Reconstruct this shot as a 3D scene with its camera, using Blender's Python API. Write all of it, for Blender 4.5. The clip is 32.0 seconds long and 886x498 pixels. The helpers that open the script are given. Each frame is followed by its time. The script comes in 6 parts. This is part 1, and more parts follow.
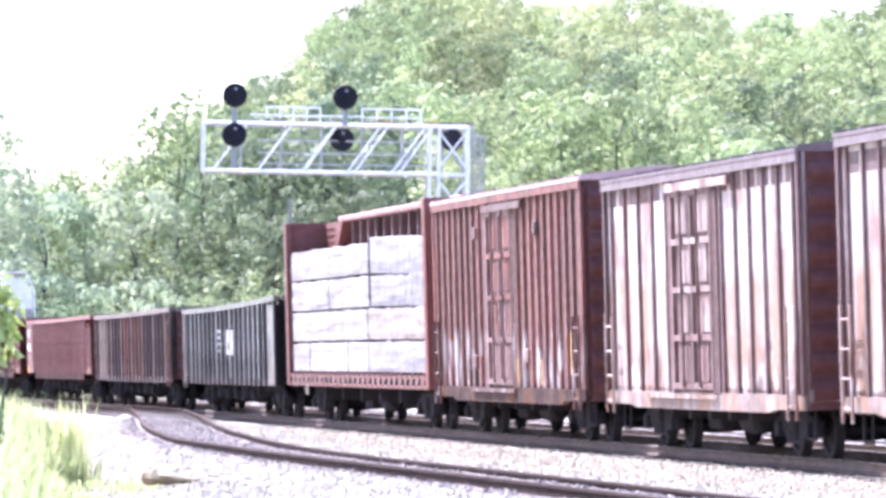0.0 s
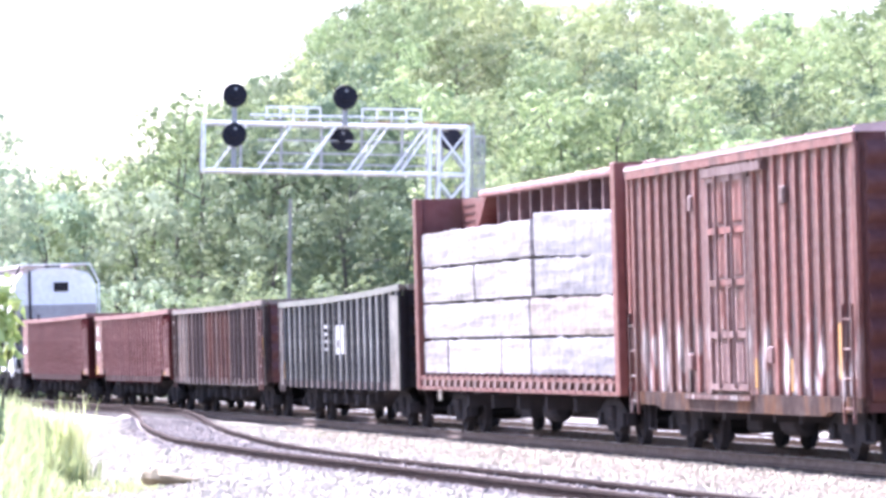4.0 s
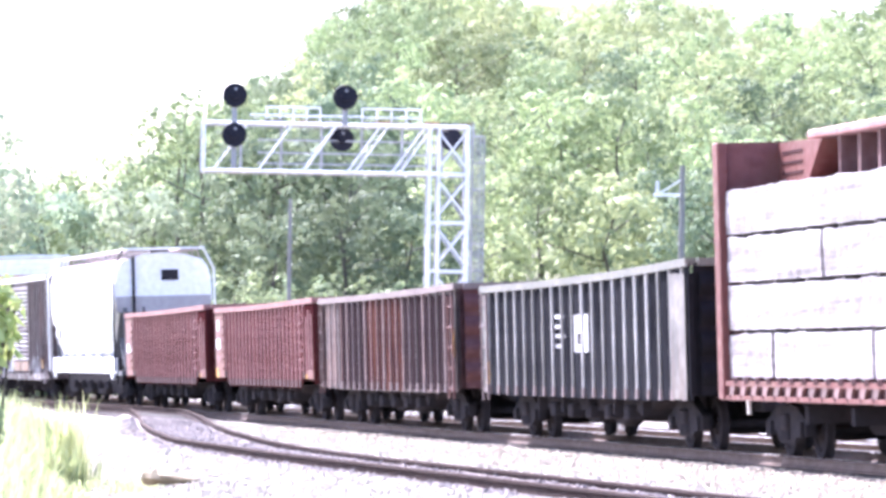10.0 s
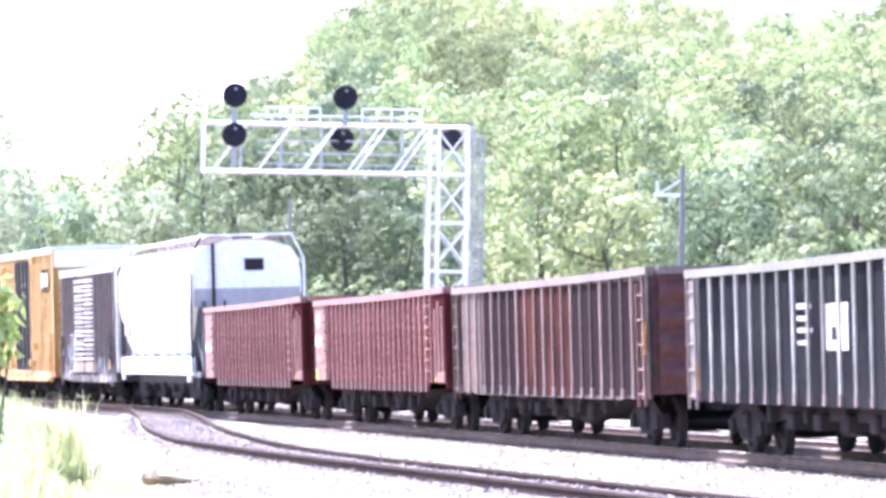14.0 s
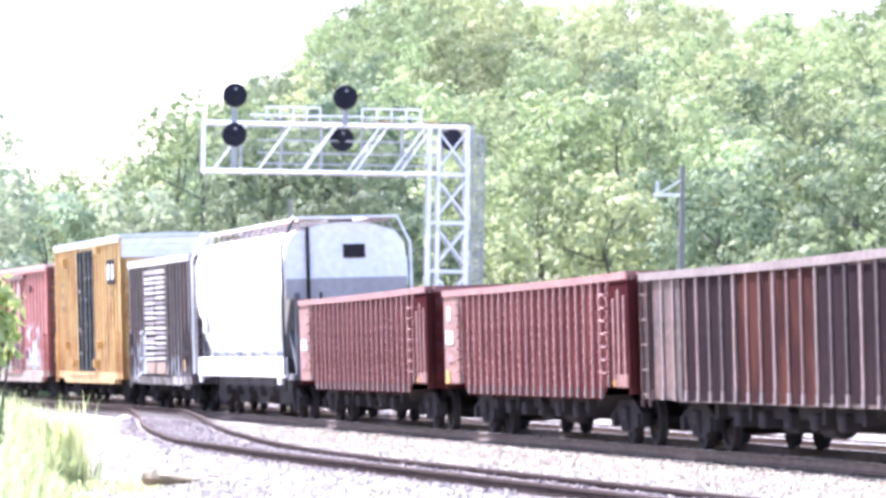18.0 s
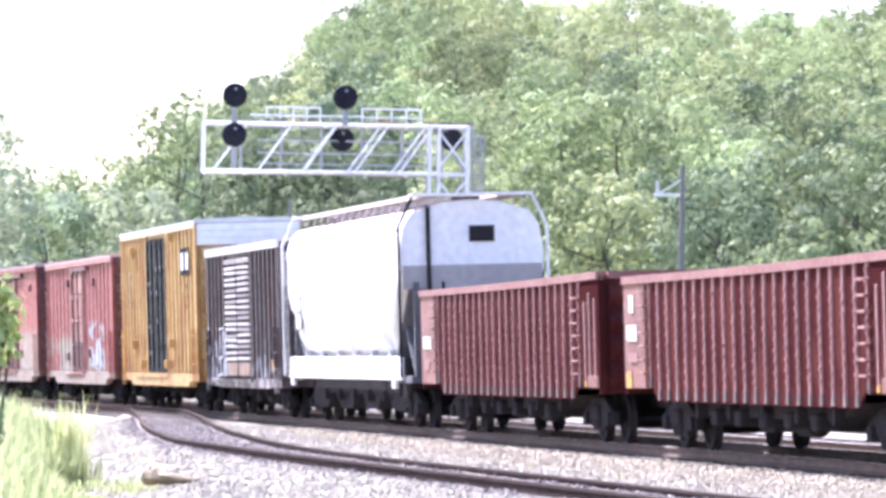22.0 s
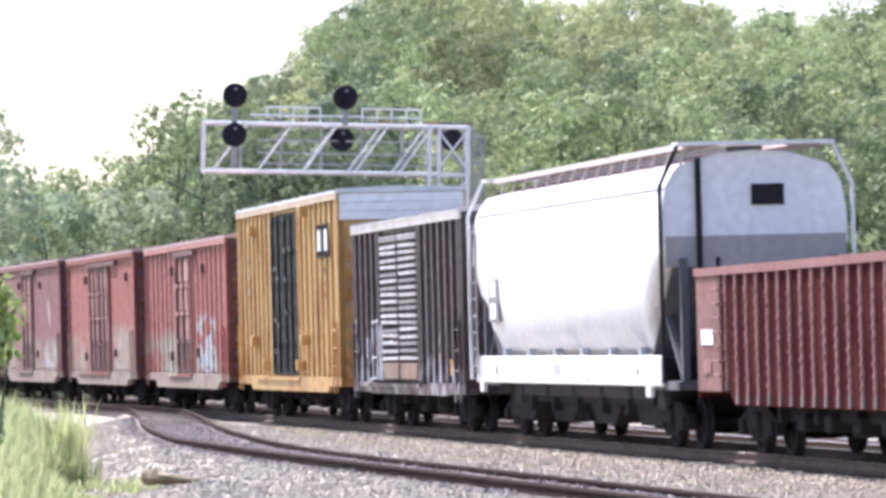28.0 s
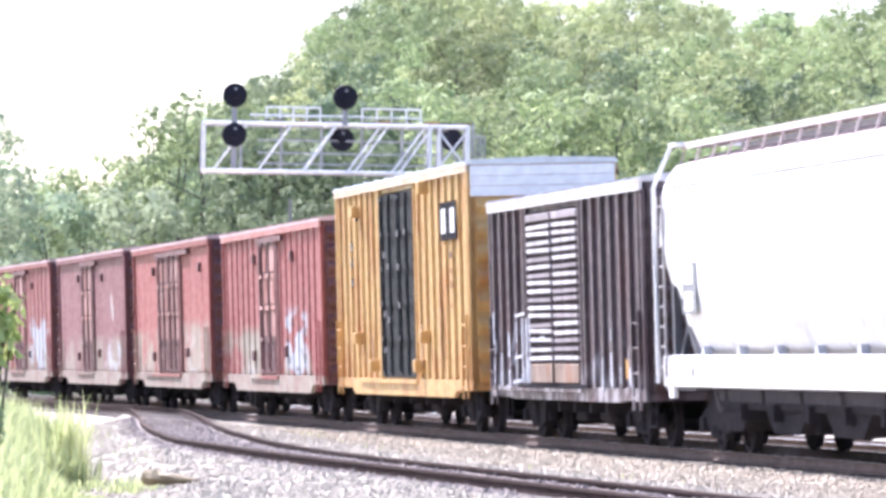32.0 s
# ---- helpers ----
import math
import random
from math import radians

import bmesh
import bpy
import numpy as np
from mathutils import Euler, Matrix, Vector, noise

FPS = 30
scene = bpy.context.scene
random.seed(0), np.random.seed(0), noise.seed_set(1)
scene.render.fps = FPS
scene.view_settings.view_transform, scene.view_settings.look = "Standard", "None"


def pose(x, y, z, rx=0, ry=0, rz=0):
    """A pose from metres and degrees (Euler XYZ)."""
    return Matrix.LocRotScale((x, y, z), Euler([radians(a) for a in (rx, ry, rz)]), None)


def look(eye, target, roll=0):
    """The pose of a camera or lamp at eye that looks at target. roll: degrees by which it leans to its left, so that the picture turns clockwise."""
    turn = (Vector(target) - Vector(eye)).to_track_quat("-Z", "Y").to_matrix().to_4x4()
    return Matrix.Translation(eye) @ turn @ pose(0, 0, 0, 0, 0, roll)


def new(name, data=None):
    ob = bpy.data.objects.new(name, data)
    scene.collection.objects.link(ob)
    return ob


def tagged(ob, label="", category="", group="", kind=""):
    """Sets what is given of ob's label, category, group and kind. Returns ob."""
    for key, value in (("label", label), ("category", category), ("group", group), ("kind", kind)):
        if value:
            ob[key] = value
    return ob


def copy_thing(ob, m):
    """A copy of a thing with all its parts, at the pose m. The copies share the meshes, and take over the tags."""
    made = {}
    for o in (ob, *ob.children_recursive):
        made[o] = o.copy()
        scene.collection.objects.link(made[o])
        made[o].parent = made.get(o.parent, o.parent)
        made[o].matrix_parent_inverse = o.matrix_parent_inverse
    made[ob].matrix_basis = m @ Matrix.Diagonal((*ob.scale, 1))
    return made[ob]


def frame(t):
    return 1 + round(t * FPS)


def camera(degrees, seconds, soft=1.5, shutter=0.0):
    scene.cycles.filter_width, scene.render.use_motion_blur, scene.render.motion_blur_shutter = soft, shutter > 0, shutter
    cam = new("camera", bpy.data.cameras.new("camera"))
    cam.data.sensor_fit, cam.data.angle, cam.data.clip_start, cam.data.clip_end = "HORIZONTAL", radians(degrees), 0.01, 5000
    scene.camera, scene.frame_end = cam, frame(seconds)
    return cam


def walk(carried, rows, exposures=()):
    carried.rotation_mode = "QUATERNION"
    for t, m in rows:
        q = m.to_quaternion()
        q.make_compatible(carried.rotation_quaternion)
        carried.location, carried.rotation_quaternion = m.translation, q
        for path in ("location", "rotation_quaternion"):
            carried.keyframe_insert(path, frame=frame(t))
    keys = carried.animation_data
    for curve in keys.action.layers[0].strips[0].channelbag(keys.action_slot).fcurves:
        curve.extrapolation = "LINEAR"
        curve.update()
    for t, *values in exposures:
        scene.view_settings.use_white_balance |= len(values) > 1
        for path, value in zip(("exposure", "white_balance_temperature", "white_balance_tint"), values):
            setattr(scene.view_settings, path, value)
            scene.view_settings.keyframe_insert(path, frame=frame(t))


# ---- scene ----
cam = camera(10.7275, 32.0, soft=3.5, shutter=0.5)
EYE = (0.0, 0.0, 1.1245)
AIM = look(EYE, (0.0, 100.0, 1.1245 + 2.6466), 0.888)
walk(cam, [(0.0, AIM), (32.0, AIM)],
     exposures=[(0.0, 1.97, 5670, 26), (6.0, 2.02, 5670, 26), (9.0, 2.12, 5670, 27), (13.0, 2.33, 5670, 29), (16.5, 2.18, 5600, 26), (19.0, 1.99, 5790, 25), (23.0, 1.59, 5790, 25), (25.5, 1.39, 6000, 23), (28.0, 1.03, 6000, 21), (30.0, 1.08, 6000, 21), (31.0, 1.30, 5880, 21), (32.0, 1.53, 5880, 22)])

# ---- daylight ----
SUN_EL, SUN_AZ = radians(49.5), math.pi / 2 + 0.62
world = bpy.data.worlds.new("world")
scene.world = world
world.use_nodes = True
wn = world.node_tree
sky = wn.nodes.new("ShaderNodeTexSky")
sky.sky_type, sky.sun_disc = 'NISHITA', False
sky.sun_elevation = SUN_EL
sky.sun_rotation = math.pi / 2 - SUN_AZ
sky.air_density, sky.dust_density, sky.ozone_density = 1.0, 2.6, 1.0
wn.links.new(sky.outputs[0], wn.nodes["Background"].inputs[0])
wn.nodes["Background"].inputs[1].default_value = 0.15
sun = new("sun", bpy.data.lights.new("sun", 'SUN'))
sun.data.energy, sun.data.angle, sun.data.color = 5.0, radians(0.6), (1.0, 0.975, 0.945)
to_sun = Vector((math.cos(SUN_AZ) * math.cos(SUN_EL), math.sin(SUN_AZ) * math.cos(SUN_EL), math.sin(SUN_EL)))
sun.matrix_world = look(to_sun * 80, (0, 0, 0))


# ---- materials ----
def material(name, base, rough=0.7, metal=0.0, worn=None, amount=0.5, grain=6.0, stain=0.6, bump=0.15, streak=False, per_object=0.0, per_island=0.0, speck=0.0, rust=None, rust_low=0.0, gloss=0.5, band=None, spray=()):
    """A surface of colour base with patches of colour worn, fine grain, optional upright streaks and grime near the foot."""
    m = bpy.data.materials.new(name)
    m.use_nodes = True
    nt = m.node_tree
    bsdf = nt.nodes["Principled BSDF"]
    add = nt.nodes.new
    link = nt.links.new
    coord = add("ShaderNodeTexCoord").outputs["Object"]
    worn = worn or tuple(c * 0.6 for c in base)

    def rgb(c):
        n = add("ShaderNodeRGB")
        n.outputs[0].default_value = (*c, 1)
        return n.outputs[0]

    def mix(fac, a, b, kind='MIX'):
        n = add("ShaderNodeMix")
        n.data_type, n.blend_type = 'RGBA', kind
        for value, slot in ((fac, 0), (a, 6), (b, 7)):
            if isinstance(value, float):
                n.inputs[slot].default_value = value
            else:
                link(value, n.inputs[slot])
        return n.outputs[2]

    def noisy(scale, detail=4.0, squash=None, lo=0.35, hi=0.65):
        mp = add("ShaderNodeMapping")
        mp.inputs["Scale"].default_value = squash or (1, 1, 1)
        link(coord, mp.inputs[0])
        n = add("ShaderNodeTexNoise")
        n.inputs["Scale"].default_value, n.inputs["Detail"].default_value = scale, detail
        link(mp.outputs[0], n.inputs["Vector"])
        r = add("ShaderNodeMapRange")
        r.inputs[1].default_value, r.inputs[2].default_value = lo, hi
        link(n.outputs[0], r.inputs[0])
        return r.outputs[0]

    def times(a, k):
        n = add("ShaderNodeMath")
        n.operation = 'MULTIPLY'
        link(a, n.inputs[0])
        if isinstance(k, float):
            n.inputs[1].default_value = k
        else:
            link(k, n.inputs[1])
        return n.outputs[0]

    col = mix(times(noisy(stain, 5.0), float(amount)), rgb(base), rgb(worn))
    fine = noisy(grain, 6.0)
    col = mix(times(fine, 0.35), col, rgb(tuple(c * 0.6 for c in base)))
    if streak:
        col = mix(times(noisy(2.2, 4.0, (1.0, 1.0, 0.06), 0.48, 0.7), 0.65), col, rgb(worn))
    if band:
        col = mix(times(noisy(1.0, 5.0, (0.35, 0.35, 7.0), 0.46, 0.62), 0.7), col, rgb(band))
        col = mix(times(noisy(1.0, 3.0, (2.6, 1.0, 0.2), 0.55, 0.68), 0.35), col, rgb(band))
    if rust:
        col = mix(times(noisy(1.3, 6.0, (1.0, 1.0, 0.45), 0.5, 0.62), 0.8), col, rgb(rust))
    if rust_low:
        sep = add("ShaderNodeSeparateXYZ")
        link(coord, sep.inputs[0])
        r = add("ShaderNodeMapRange")
        r.inputs[1].default_value, r.inputs[2].default_value = rust_low, 0.7
        link(sep.outputs[2], r.inputs[0])
        col = mix(times(times(r.outputs[0], noisy(1.6, 5.0, (1, 1, 0.4), 0.3, 0.62)), 0.85), col, rgb(rust or worn))
    if spray:
        sep = add("ShaderNodeSeparateXYZ")
        link(coord, sep.inputs[0])

        def step(socket, a, b):
            r = add("ShaderNodeMapRange")
            r.interpolation_type = 'SMOOTHSTEP'
            r.inputs[1].default_value, r.inputs[2].default_value = a, b
            link(socket, r.inputs[0])
            return r.outputs[0]

        # colour laid over a stretch of the wall: x0, x1, z0, z1, colour, strength, noise scale, squash, threshold
        for x0, x1, z0, z1, colour, strength, scale, squash, lo, hi in spray:
            soft = min(0.5, (x1 - x0) * 0.2)
            across = times(step(sep.outputs[0], x0, x0 + soft), step(sep.outputs[0], x1, x1 - soft))
            upward = times(step(sep.outputs[2], z0 - 0.05, z0 + 0.1), step(sep.outputs[2], z1 + 0.1, z1 - 0.35))
            col = mix(times(times(times(across, upward), noisy(scale, 3.0, squash, lo, hi)), float(strength)), col, rgb(colour))
    if speck:
        col = mix(times(noisy(40.0, 2.0, None, 0.55, 0.7), float(speck)), col, rgb(tuple(min(1, c * 1.8) for c in base)))
    for amount_of, source, socket in ((per_object, "ShaderNodeObjectInfo", "Random"), (per_island, "ShaderNodeNewGeometry", "Random Per Island")):
        if amount_of:
            r = add("ShaderNodeMapRange")
            r.inputs[3].default_value, r.inputs[4].default_value = 1 - amount_of, 1 + amount_of
            link(add(source).outputs[socket], r.inputs[0])
            hsv = add("ShaderNodeHueSaturation")
            link(r.outputs[0], hsv.inputs["Value"])
            link(col, hsv.inputs["Color"])
            col = hsv.outputs[0]
    link(col, bsdf.inputs["Base Color"])
    bsdf.inputs["Metallic"].default_value = metal
    bsdf.inputs["Specular IOR Level"].default_value = gloss
    rr = add("ShaderNodeMapRange")
    rr.inputs[3].default_value, rr.inputs[4].default_value = max(0.05, rough - 0.12), min(1, rough + 0.12)
    link(fine, rr.inputs[0])
    link(rr.outputs[0], bsdf.inputs["Roughness"])
    if bump:
        b = add("ShaderNodeBump")
        b.inputs["Strength"].default_value, b.inputs["Distance"].default_value = bump, 0.02
        link(fine, b.inputs["Height"])
        link(b.outputs[0], bsdf.inputs["Normal"])
    return m


def leafy(name, base, other, per_object=0.3, thru=0.27):
    """Leaves: two greens leaf by leaf, a little light coming through."""
    m = bpy.data.materials.new(name)
    m.use_nodes = True
    nt = m.node_tree
    add, link = nt.nodes.new, nt.links.new
    bsdf = nt.nodes["Principled BSDF"]
    mixer = add("ShaderNodeMix")
    mixer.data_type = 'RGBA'
    mixer.inputs[6].default_value, mixer.inputs[7].default_value = (*base, 1), (*other, 1)
    link(add("ShaderNodeNewGeometry").outputs["Random Per Island"], mixer.inputs[0])
    r = add("ShaderNodeMapRange")
    r.inputs[3].default_value, r.inputs[4].default_value = 1 - per_object, 1 + per_object
    info = add("ShaderNodeObjectInfo").outputs["Random"]
    link(info, r.inputs[0])
    h = add("ShaderNodeMapRange")
    h.inputs[3].default_value, h.inputs[4].default_value = 0.486, 0.527
    w = add("ShaderNodeTexWhiteNoise")
    w.noise_dimensions = '1D'
    link(info, w.inputs["W"])
    link(w.outputs[0], h.inputs[0])
    hsv = add("ShaderNodeHueSaturation")
    link(r.outputs[0], hsv.inputs["Value"])
    link(h.outputs[0], hsv.inputs["Hue"])
    link(mixer.outputs[2], hsv.inputs["Color"])
    link(hsv.outputs[0], bsdf.inputs["Base Color"])
    bsdf.inputs["Roughness"].default_value = 0.6
    bsdf.inputs["Specular IOR Level"].default_value = 0.06
    trans = add("ShaderNodeBsdfTranslucent")
    link(hsv.outputs[0], trans.inputs[0])
    sh = add("ShaderNodeMixShader")
    sh.inputs[0].default_value = thru
    link(bsdf.outputs[0], sh.inputs[1])
    link(trans.outputs[0], sh.inputs[2])
    link(sh.outputs[0], nt.nodes["Material Output"].inputs[0])
    return m


BROWN = material("oxide_brown_paint", (0.085, 0.03, 0.03), 0.65, worn=(0.16, 0.08, 0.075), amount=0.6, streak=True, per_object=0.10, rust=(0.12, 0.045, 0.03))
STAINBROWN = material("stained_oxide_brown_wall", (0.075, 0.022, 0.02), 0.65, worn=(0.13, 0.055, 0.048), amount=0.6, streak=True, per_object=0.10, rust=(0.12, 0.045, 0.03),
                      spray=((-7.2, 7.2, 0.6, 2.3, (0.035, 0.02, 0.022), 0.8, 2.4, (1, 1, 0.25), 0.5, 0.62), (-7.2, 7.2, 0.6, 1.7, (0.42, 0.36, 0.35), 0.85, 3.2, (1, 1, 0.3), 0.54, 0.64), (2.6, 7.0, 0.7, 1.5, (0.5, 0.45, 0.44), 0.8, 2.4, (1, 1, 0.6), 0.5, 0.6)))
FADED = material("faded_pink_paint", (0.43, 0.345, 0.32), 0.7, worn=(0.66, 0.62, 0.6), amount=0.8, streak=True, per_object=0.12, rust=(0.20, 0.08, 0.06), rust_low=3.0,
                 spray=((-7.4, 7.4, 0.6, 2.9, (0.25, 0.145, 0.085), 0.85, 2.0, (1, 1, 0.22), 0.40, 0.58), (-7.4, 7.4, 0.6, 1.7, (0.10, 0.05, 0.04), 0.85, 2.6, (1, 1, 0.3), 0.46, 0.6), (-7.4, 7.4, 0.7, 1.5, (0.62, 0.58, 0.57), 0.8, 3.2, (1, 1, 0.35), 0.56, 0.66), (3.2, 5.6, 0.9, 1.9, (0.05, 0.03, 0.03), 0.8, 1.8, (1, 1, 0.9), 0.56, 0.62)))
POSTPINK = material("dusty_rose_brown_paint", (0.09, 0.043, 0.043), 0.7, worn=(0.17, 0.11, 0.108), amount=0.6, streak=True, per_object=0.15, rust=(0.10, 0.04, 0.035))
# lit copy of the oxide brown: sunlight on the posts is in the colour
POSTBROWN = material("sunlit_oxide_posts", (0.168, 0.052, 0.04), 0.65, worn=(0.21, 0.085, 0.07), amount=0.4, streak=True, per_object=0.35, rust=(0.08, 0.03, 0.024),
                     spray=((-7.2, 7.2, 0.9, 2.1, (0.46, 0.41, 0.39), 0.85, 3.0, (1, 1, 0.3), 0.52, 0.61), (-7.2, 7.2, 0.9, 1.6, (0.04, 0.03, 0.03), 0.75, 2.5, (1, 1, 0.35), 0.53, 0.61)))
DOORPINK = material("patched_pink_door", (0.27, 0.165, 0.145), 0.7, worn=(0.46, 0.39, 0.365), amount=0.9, stain=1.4, streak=True, rust=(0.13, 0.06, 0.05))
POSTDARK = material("dark_brown_door_frame", (0.13, 0.06, 0.054), 0.7, worn=(0.23, 0.145, 0.135), amount=0.7, stain=1.4, streak=True, per_object=0.3)
SILLRUST = material("grimy_brown_sill", (0.034, 0.018, 0.016), 0.85, gloss=0.1, worn=(0.085, 0.056, 0.05), amount=0.8, stain=1.6, streak=True, rust=(0.13, 0.06, 0.03))
SILLMIX = material("rust_run_white_sill", (0.34, 0.28, 0.25), 0.75, worn=(0.13, 0.075, 0.062), amount=0.9, stain=2.0, streak=True, rust=(0.24, 0.12, 0.06))
EAVECREAM = material("cream_eave_edge", (0.62, 0.5, 0.36), 0.7, worn=(0.45, 0.3, 0.18), amount=0.7, stain=1.6)
EAVEPALE = material("mauve_grey_eave", (0.19, 0.15, 0.152), 0.7, worn=(0.12, 0.085, 0.085), amount=0.6, stain=1.3)
BEAMRED = material("centrebeam_red", (0.17, 0.046, 0.038), 0.6, worn=(0.13, 0.05, 0.046), amount=0.5, per_object=0.1, rust=(0.14, 0.05, 0.035))
# panel colour deepened and rib colour raised to paint the ribs' shadow and sun
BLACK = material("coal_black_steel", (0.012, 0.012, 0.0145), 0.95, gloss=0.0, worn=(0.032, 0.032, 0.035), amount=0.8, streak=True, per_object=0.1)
BLACKRIB = material("scuffed_lit_rib_black", (0.12, 0.117, 0.115), 0.55, worn=(0.33, 0.322, 0.315), amount=0.8, stain=1.2, streak=True, per_object=0.55)
DARKRUST = material("dark_rusted_steel", (0.035, 0.02, 0.02), 0.75, worn=(0.06, 0.029, 0.024), amount=0.7, stain=0.5, streak=True, per_object=0.35, rust=(0.115, 0.048, 0.032))
# wall red darkened for rib shadow, edge red lightened for sun, both by colour
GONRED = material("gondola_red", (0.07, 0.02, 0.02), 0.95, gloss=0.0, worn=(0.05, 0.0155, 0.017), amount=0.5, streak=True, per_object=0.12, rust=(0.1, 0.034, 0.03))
GONEDGE = material("chalky_lit_red_edge", (0.32, 0.16, 0.152), 0.7, worn=(0.2, 0.082, 0.08), amount=0.8, stain=3.0, per_object=0.1)
PANELRED = material("bleached_orange_panel", (0.155, 0.058, 0.05), 0.7, worn=(0.27, 0.145, 0.128), amount=0.7, stain=1.5, rust=(0.22, 0.09, 0.06))
RUSTRIB = material("rust_and_navy_ribs", (0.035, 0.028, 0.034), 0.7, worn=(0.17, 0.078, 0.055), amount=0.9, stain=0.35, streak=True, per_object=0.5, rust=(0.20, 0.09, 0.06))
OLIVERIM = material("dull_olive_rim", (0.15, 0.15, 0.125), 0.8, worn=(0.22, 0.21, 0.185), amount=0.6, stain=1.0)
DUSTRIM = material("dusty_rim_steel", (0.16, 0.12, 0.11), 0.8, worn=(0.26, 0.21, 0.19), amount=0.6)
RIMRED = material("dusty_red_rim", (0.24, 0.10, 0.09), 0.75, worn=(0.32, 0.18, 0.16), amount=0.6)
# foot of the shell: grey smudges, then a bluish tint painting the bulge's shade
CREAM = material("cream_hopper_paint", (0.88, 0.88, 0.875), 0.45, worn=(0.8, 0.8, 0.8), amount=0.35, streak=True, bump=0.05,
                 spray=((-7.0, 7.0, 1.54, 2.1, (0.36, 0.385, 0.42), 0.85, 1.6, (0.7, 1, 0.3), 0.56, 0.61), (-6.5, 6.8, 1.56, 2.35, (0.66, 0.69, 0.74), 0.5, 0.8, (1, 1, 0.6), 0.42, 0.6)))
GREYPAINT = material("grey_hopper_paint", (0.43, 0.405, 0.4), 0.55, worn=(0.33, 0.305, 0.3), amount=0.5, streak=True)
PALEGREY = material("smudged_cream_paint", (0.5, 0.51, 0.53), 0.6, worn=(0.34, 0.345, 0.36), amount=0.6, stain=1.5, streak=True)
ENDGREY = material("dark_grey_hopper_frame", (0.07, 0.073, 0.085), 0.7, worn=(0.13, 0.132, 0.145), amount=0.6, stain=1.5, streak=True)
RIBGREY = material("dull_grey_stencil", (0.2, 0.21, 0.21), 0.7, worn=(0.3, 0.3, 0.3), amount=0.7, stain=2.5)
HOPEND = material("pale_grey_slope_sheet", (0.92, 0.92, 0.93), 0.5, worn=(0.82, 0.82, 0.83), amount=0.4, streak=True)
GRIME = material("brown_grime_on_steel", (0.05, 0.044, 0.042), 0.8, worn=(0.037, 0.031, 0.03), amount=0.6)
ROOFPINK = material("pinkish_hopper_roof", (0.56, 0.45, 0.42), 0.8, worn=(0.74, 0.68, 0.66), amount=0.8, stain=1.2, streak=True)
BOARD = material("rusty_running_board", (0.52, 0.45, 0.43), 0.8, worn=(0.4, 0.32, 0.3), amount=0.6)
SOOT = material("sooty_black_steel", (0.03, 0.029, 0.033), 0.95, gloss=0.02, worn=(0.046, 0.04, 0.043), amount=0.6)
# plum darkened so the gaps between the slats hold their shade
PLUMDARK = material("shade_darkened_plum_door", (0.03, 0.02, 0.024), 0.8, gloss=0.1, worn=(0.06, 0.042, 0.045), amount=0.6, streak=True)
PLUM = material("plum_brown_paint", (0.045, 0.029, 0.034), 0.6, worn=(0.09, 0.067, 0.074), amount=0.6, streak=True, per_object=0.15, rust=(0.08, 0.04, 0.04),
                spray=((-6.6, 6.6, 0.6, 1.35, (0.36, 0.34, 0.35), 0.8, 3.0, (1, 1, 0.4), 0.48, 0.62), (-6.3, -2.6, 0.8, 2.2, (0.5, 0.5, 0.54), 0.7, 4.0, (1, 1, 0.35), 0.6, 0.66), (1.6, 5.8, 0.8, 2.3, (0.4, 0.38, 0.4), 0.6, 4.0, (1, 1, 0.25), 0.6, 0.68)))
SILVER = material("galvanised_roof", (0.60, 0.60, 0.62), 0.45, metal=0.2, worn=(0.42, 0.38, 0.36), amount=0.6, stain=0.9, rust=(0.45, 0.38, 0.34))
YELLOW = material("chrome_yellow_paint", (0.56, 0.35, 0.125), 0.5, worn=(0.44, 0.26, 0.085), amount=0.5, streak=True, per_object=0.06, rust=(0.36, 0.15, 0.04))
DOORDARK = material("near_black_green_door", (0.009, 0.012, 0.016), 0.6, gloss=0.15, worn=(0.026, 0.031, 0.036), amount=0.5, streak=True)
TANWASH, PALEWASH, BLUEWASH = (0.27, 0.24, 0.185), (0.44, 0.40, 0.37), (0.41, 0.43, 0.46)
REDBOX = material("weathered_red_paint", (0.26, 0.056, 0.052), 0.6, worn=(0.31, 0.098, 0.088), amount=0.6, streak=True, per_object=0.08,
                  spray=((-8.3, -1.2, 0.7, 2.35, TANWASH, 0.9, 1.1, (0.4, 1, 0.7), 0.36, 0.52), (-5.6, -2.4, 0.8, 1.9, PALEWASH, 0.8, 2.6, (0.45, 1, 0.8), 0.48, 0.6), (1.6, 6.6, 0.7, 1.7, TANWASH, 0.8, 1.2, (1, 1, 0.7), 0.38, 0.55), (2.0, 5.8, 1.0, 2.75, BLUEWASH, 0.95, 2.0, (0.4, 1, 0.8), 0.44, 0.52), (2.2, 5.6, 1.1, 2.6, (0.05, 0.035, 0.04), 0.7, 2.8, (0.5, 1, 0.8), 0.55, 0.59)))
REDFAR = material("weathered_dark_red_paint", (0.25, 0.06, 0.056), 0.6, worn=(0.31, 0.12, 0.11), amount=0.6, streak=True, per_object=0.08,
                  spray=((-8.0, 8.0, 0.7, 2.1, TANWASH, 0.8, 1.1, (1, 1, 0.7), 0.4, 0.56), (2.0, 7.4, 1.0, 3.0, BLUEWASH, 0.9, 1.6, (0.4, 1, 0.8), 0.44, 0.54)))
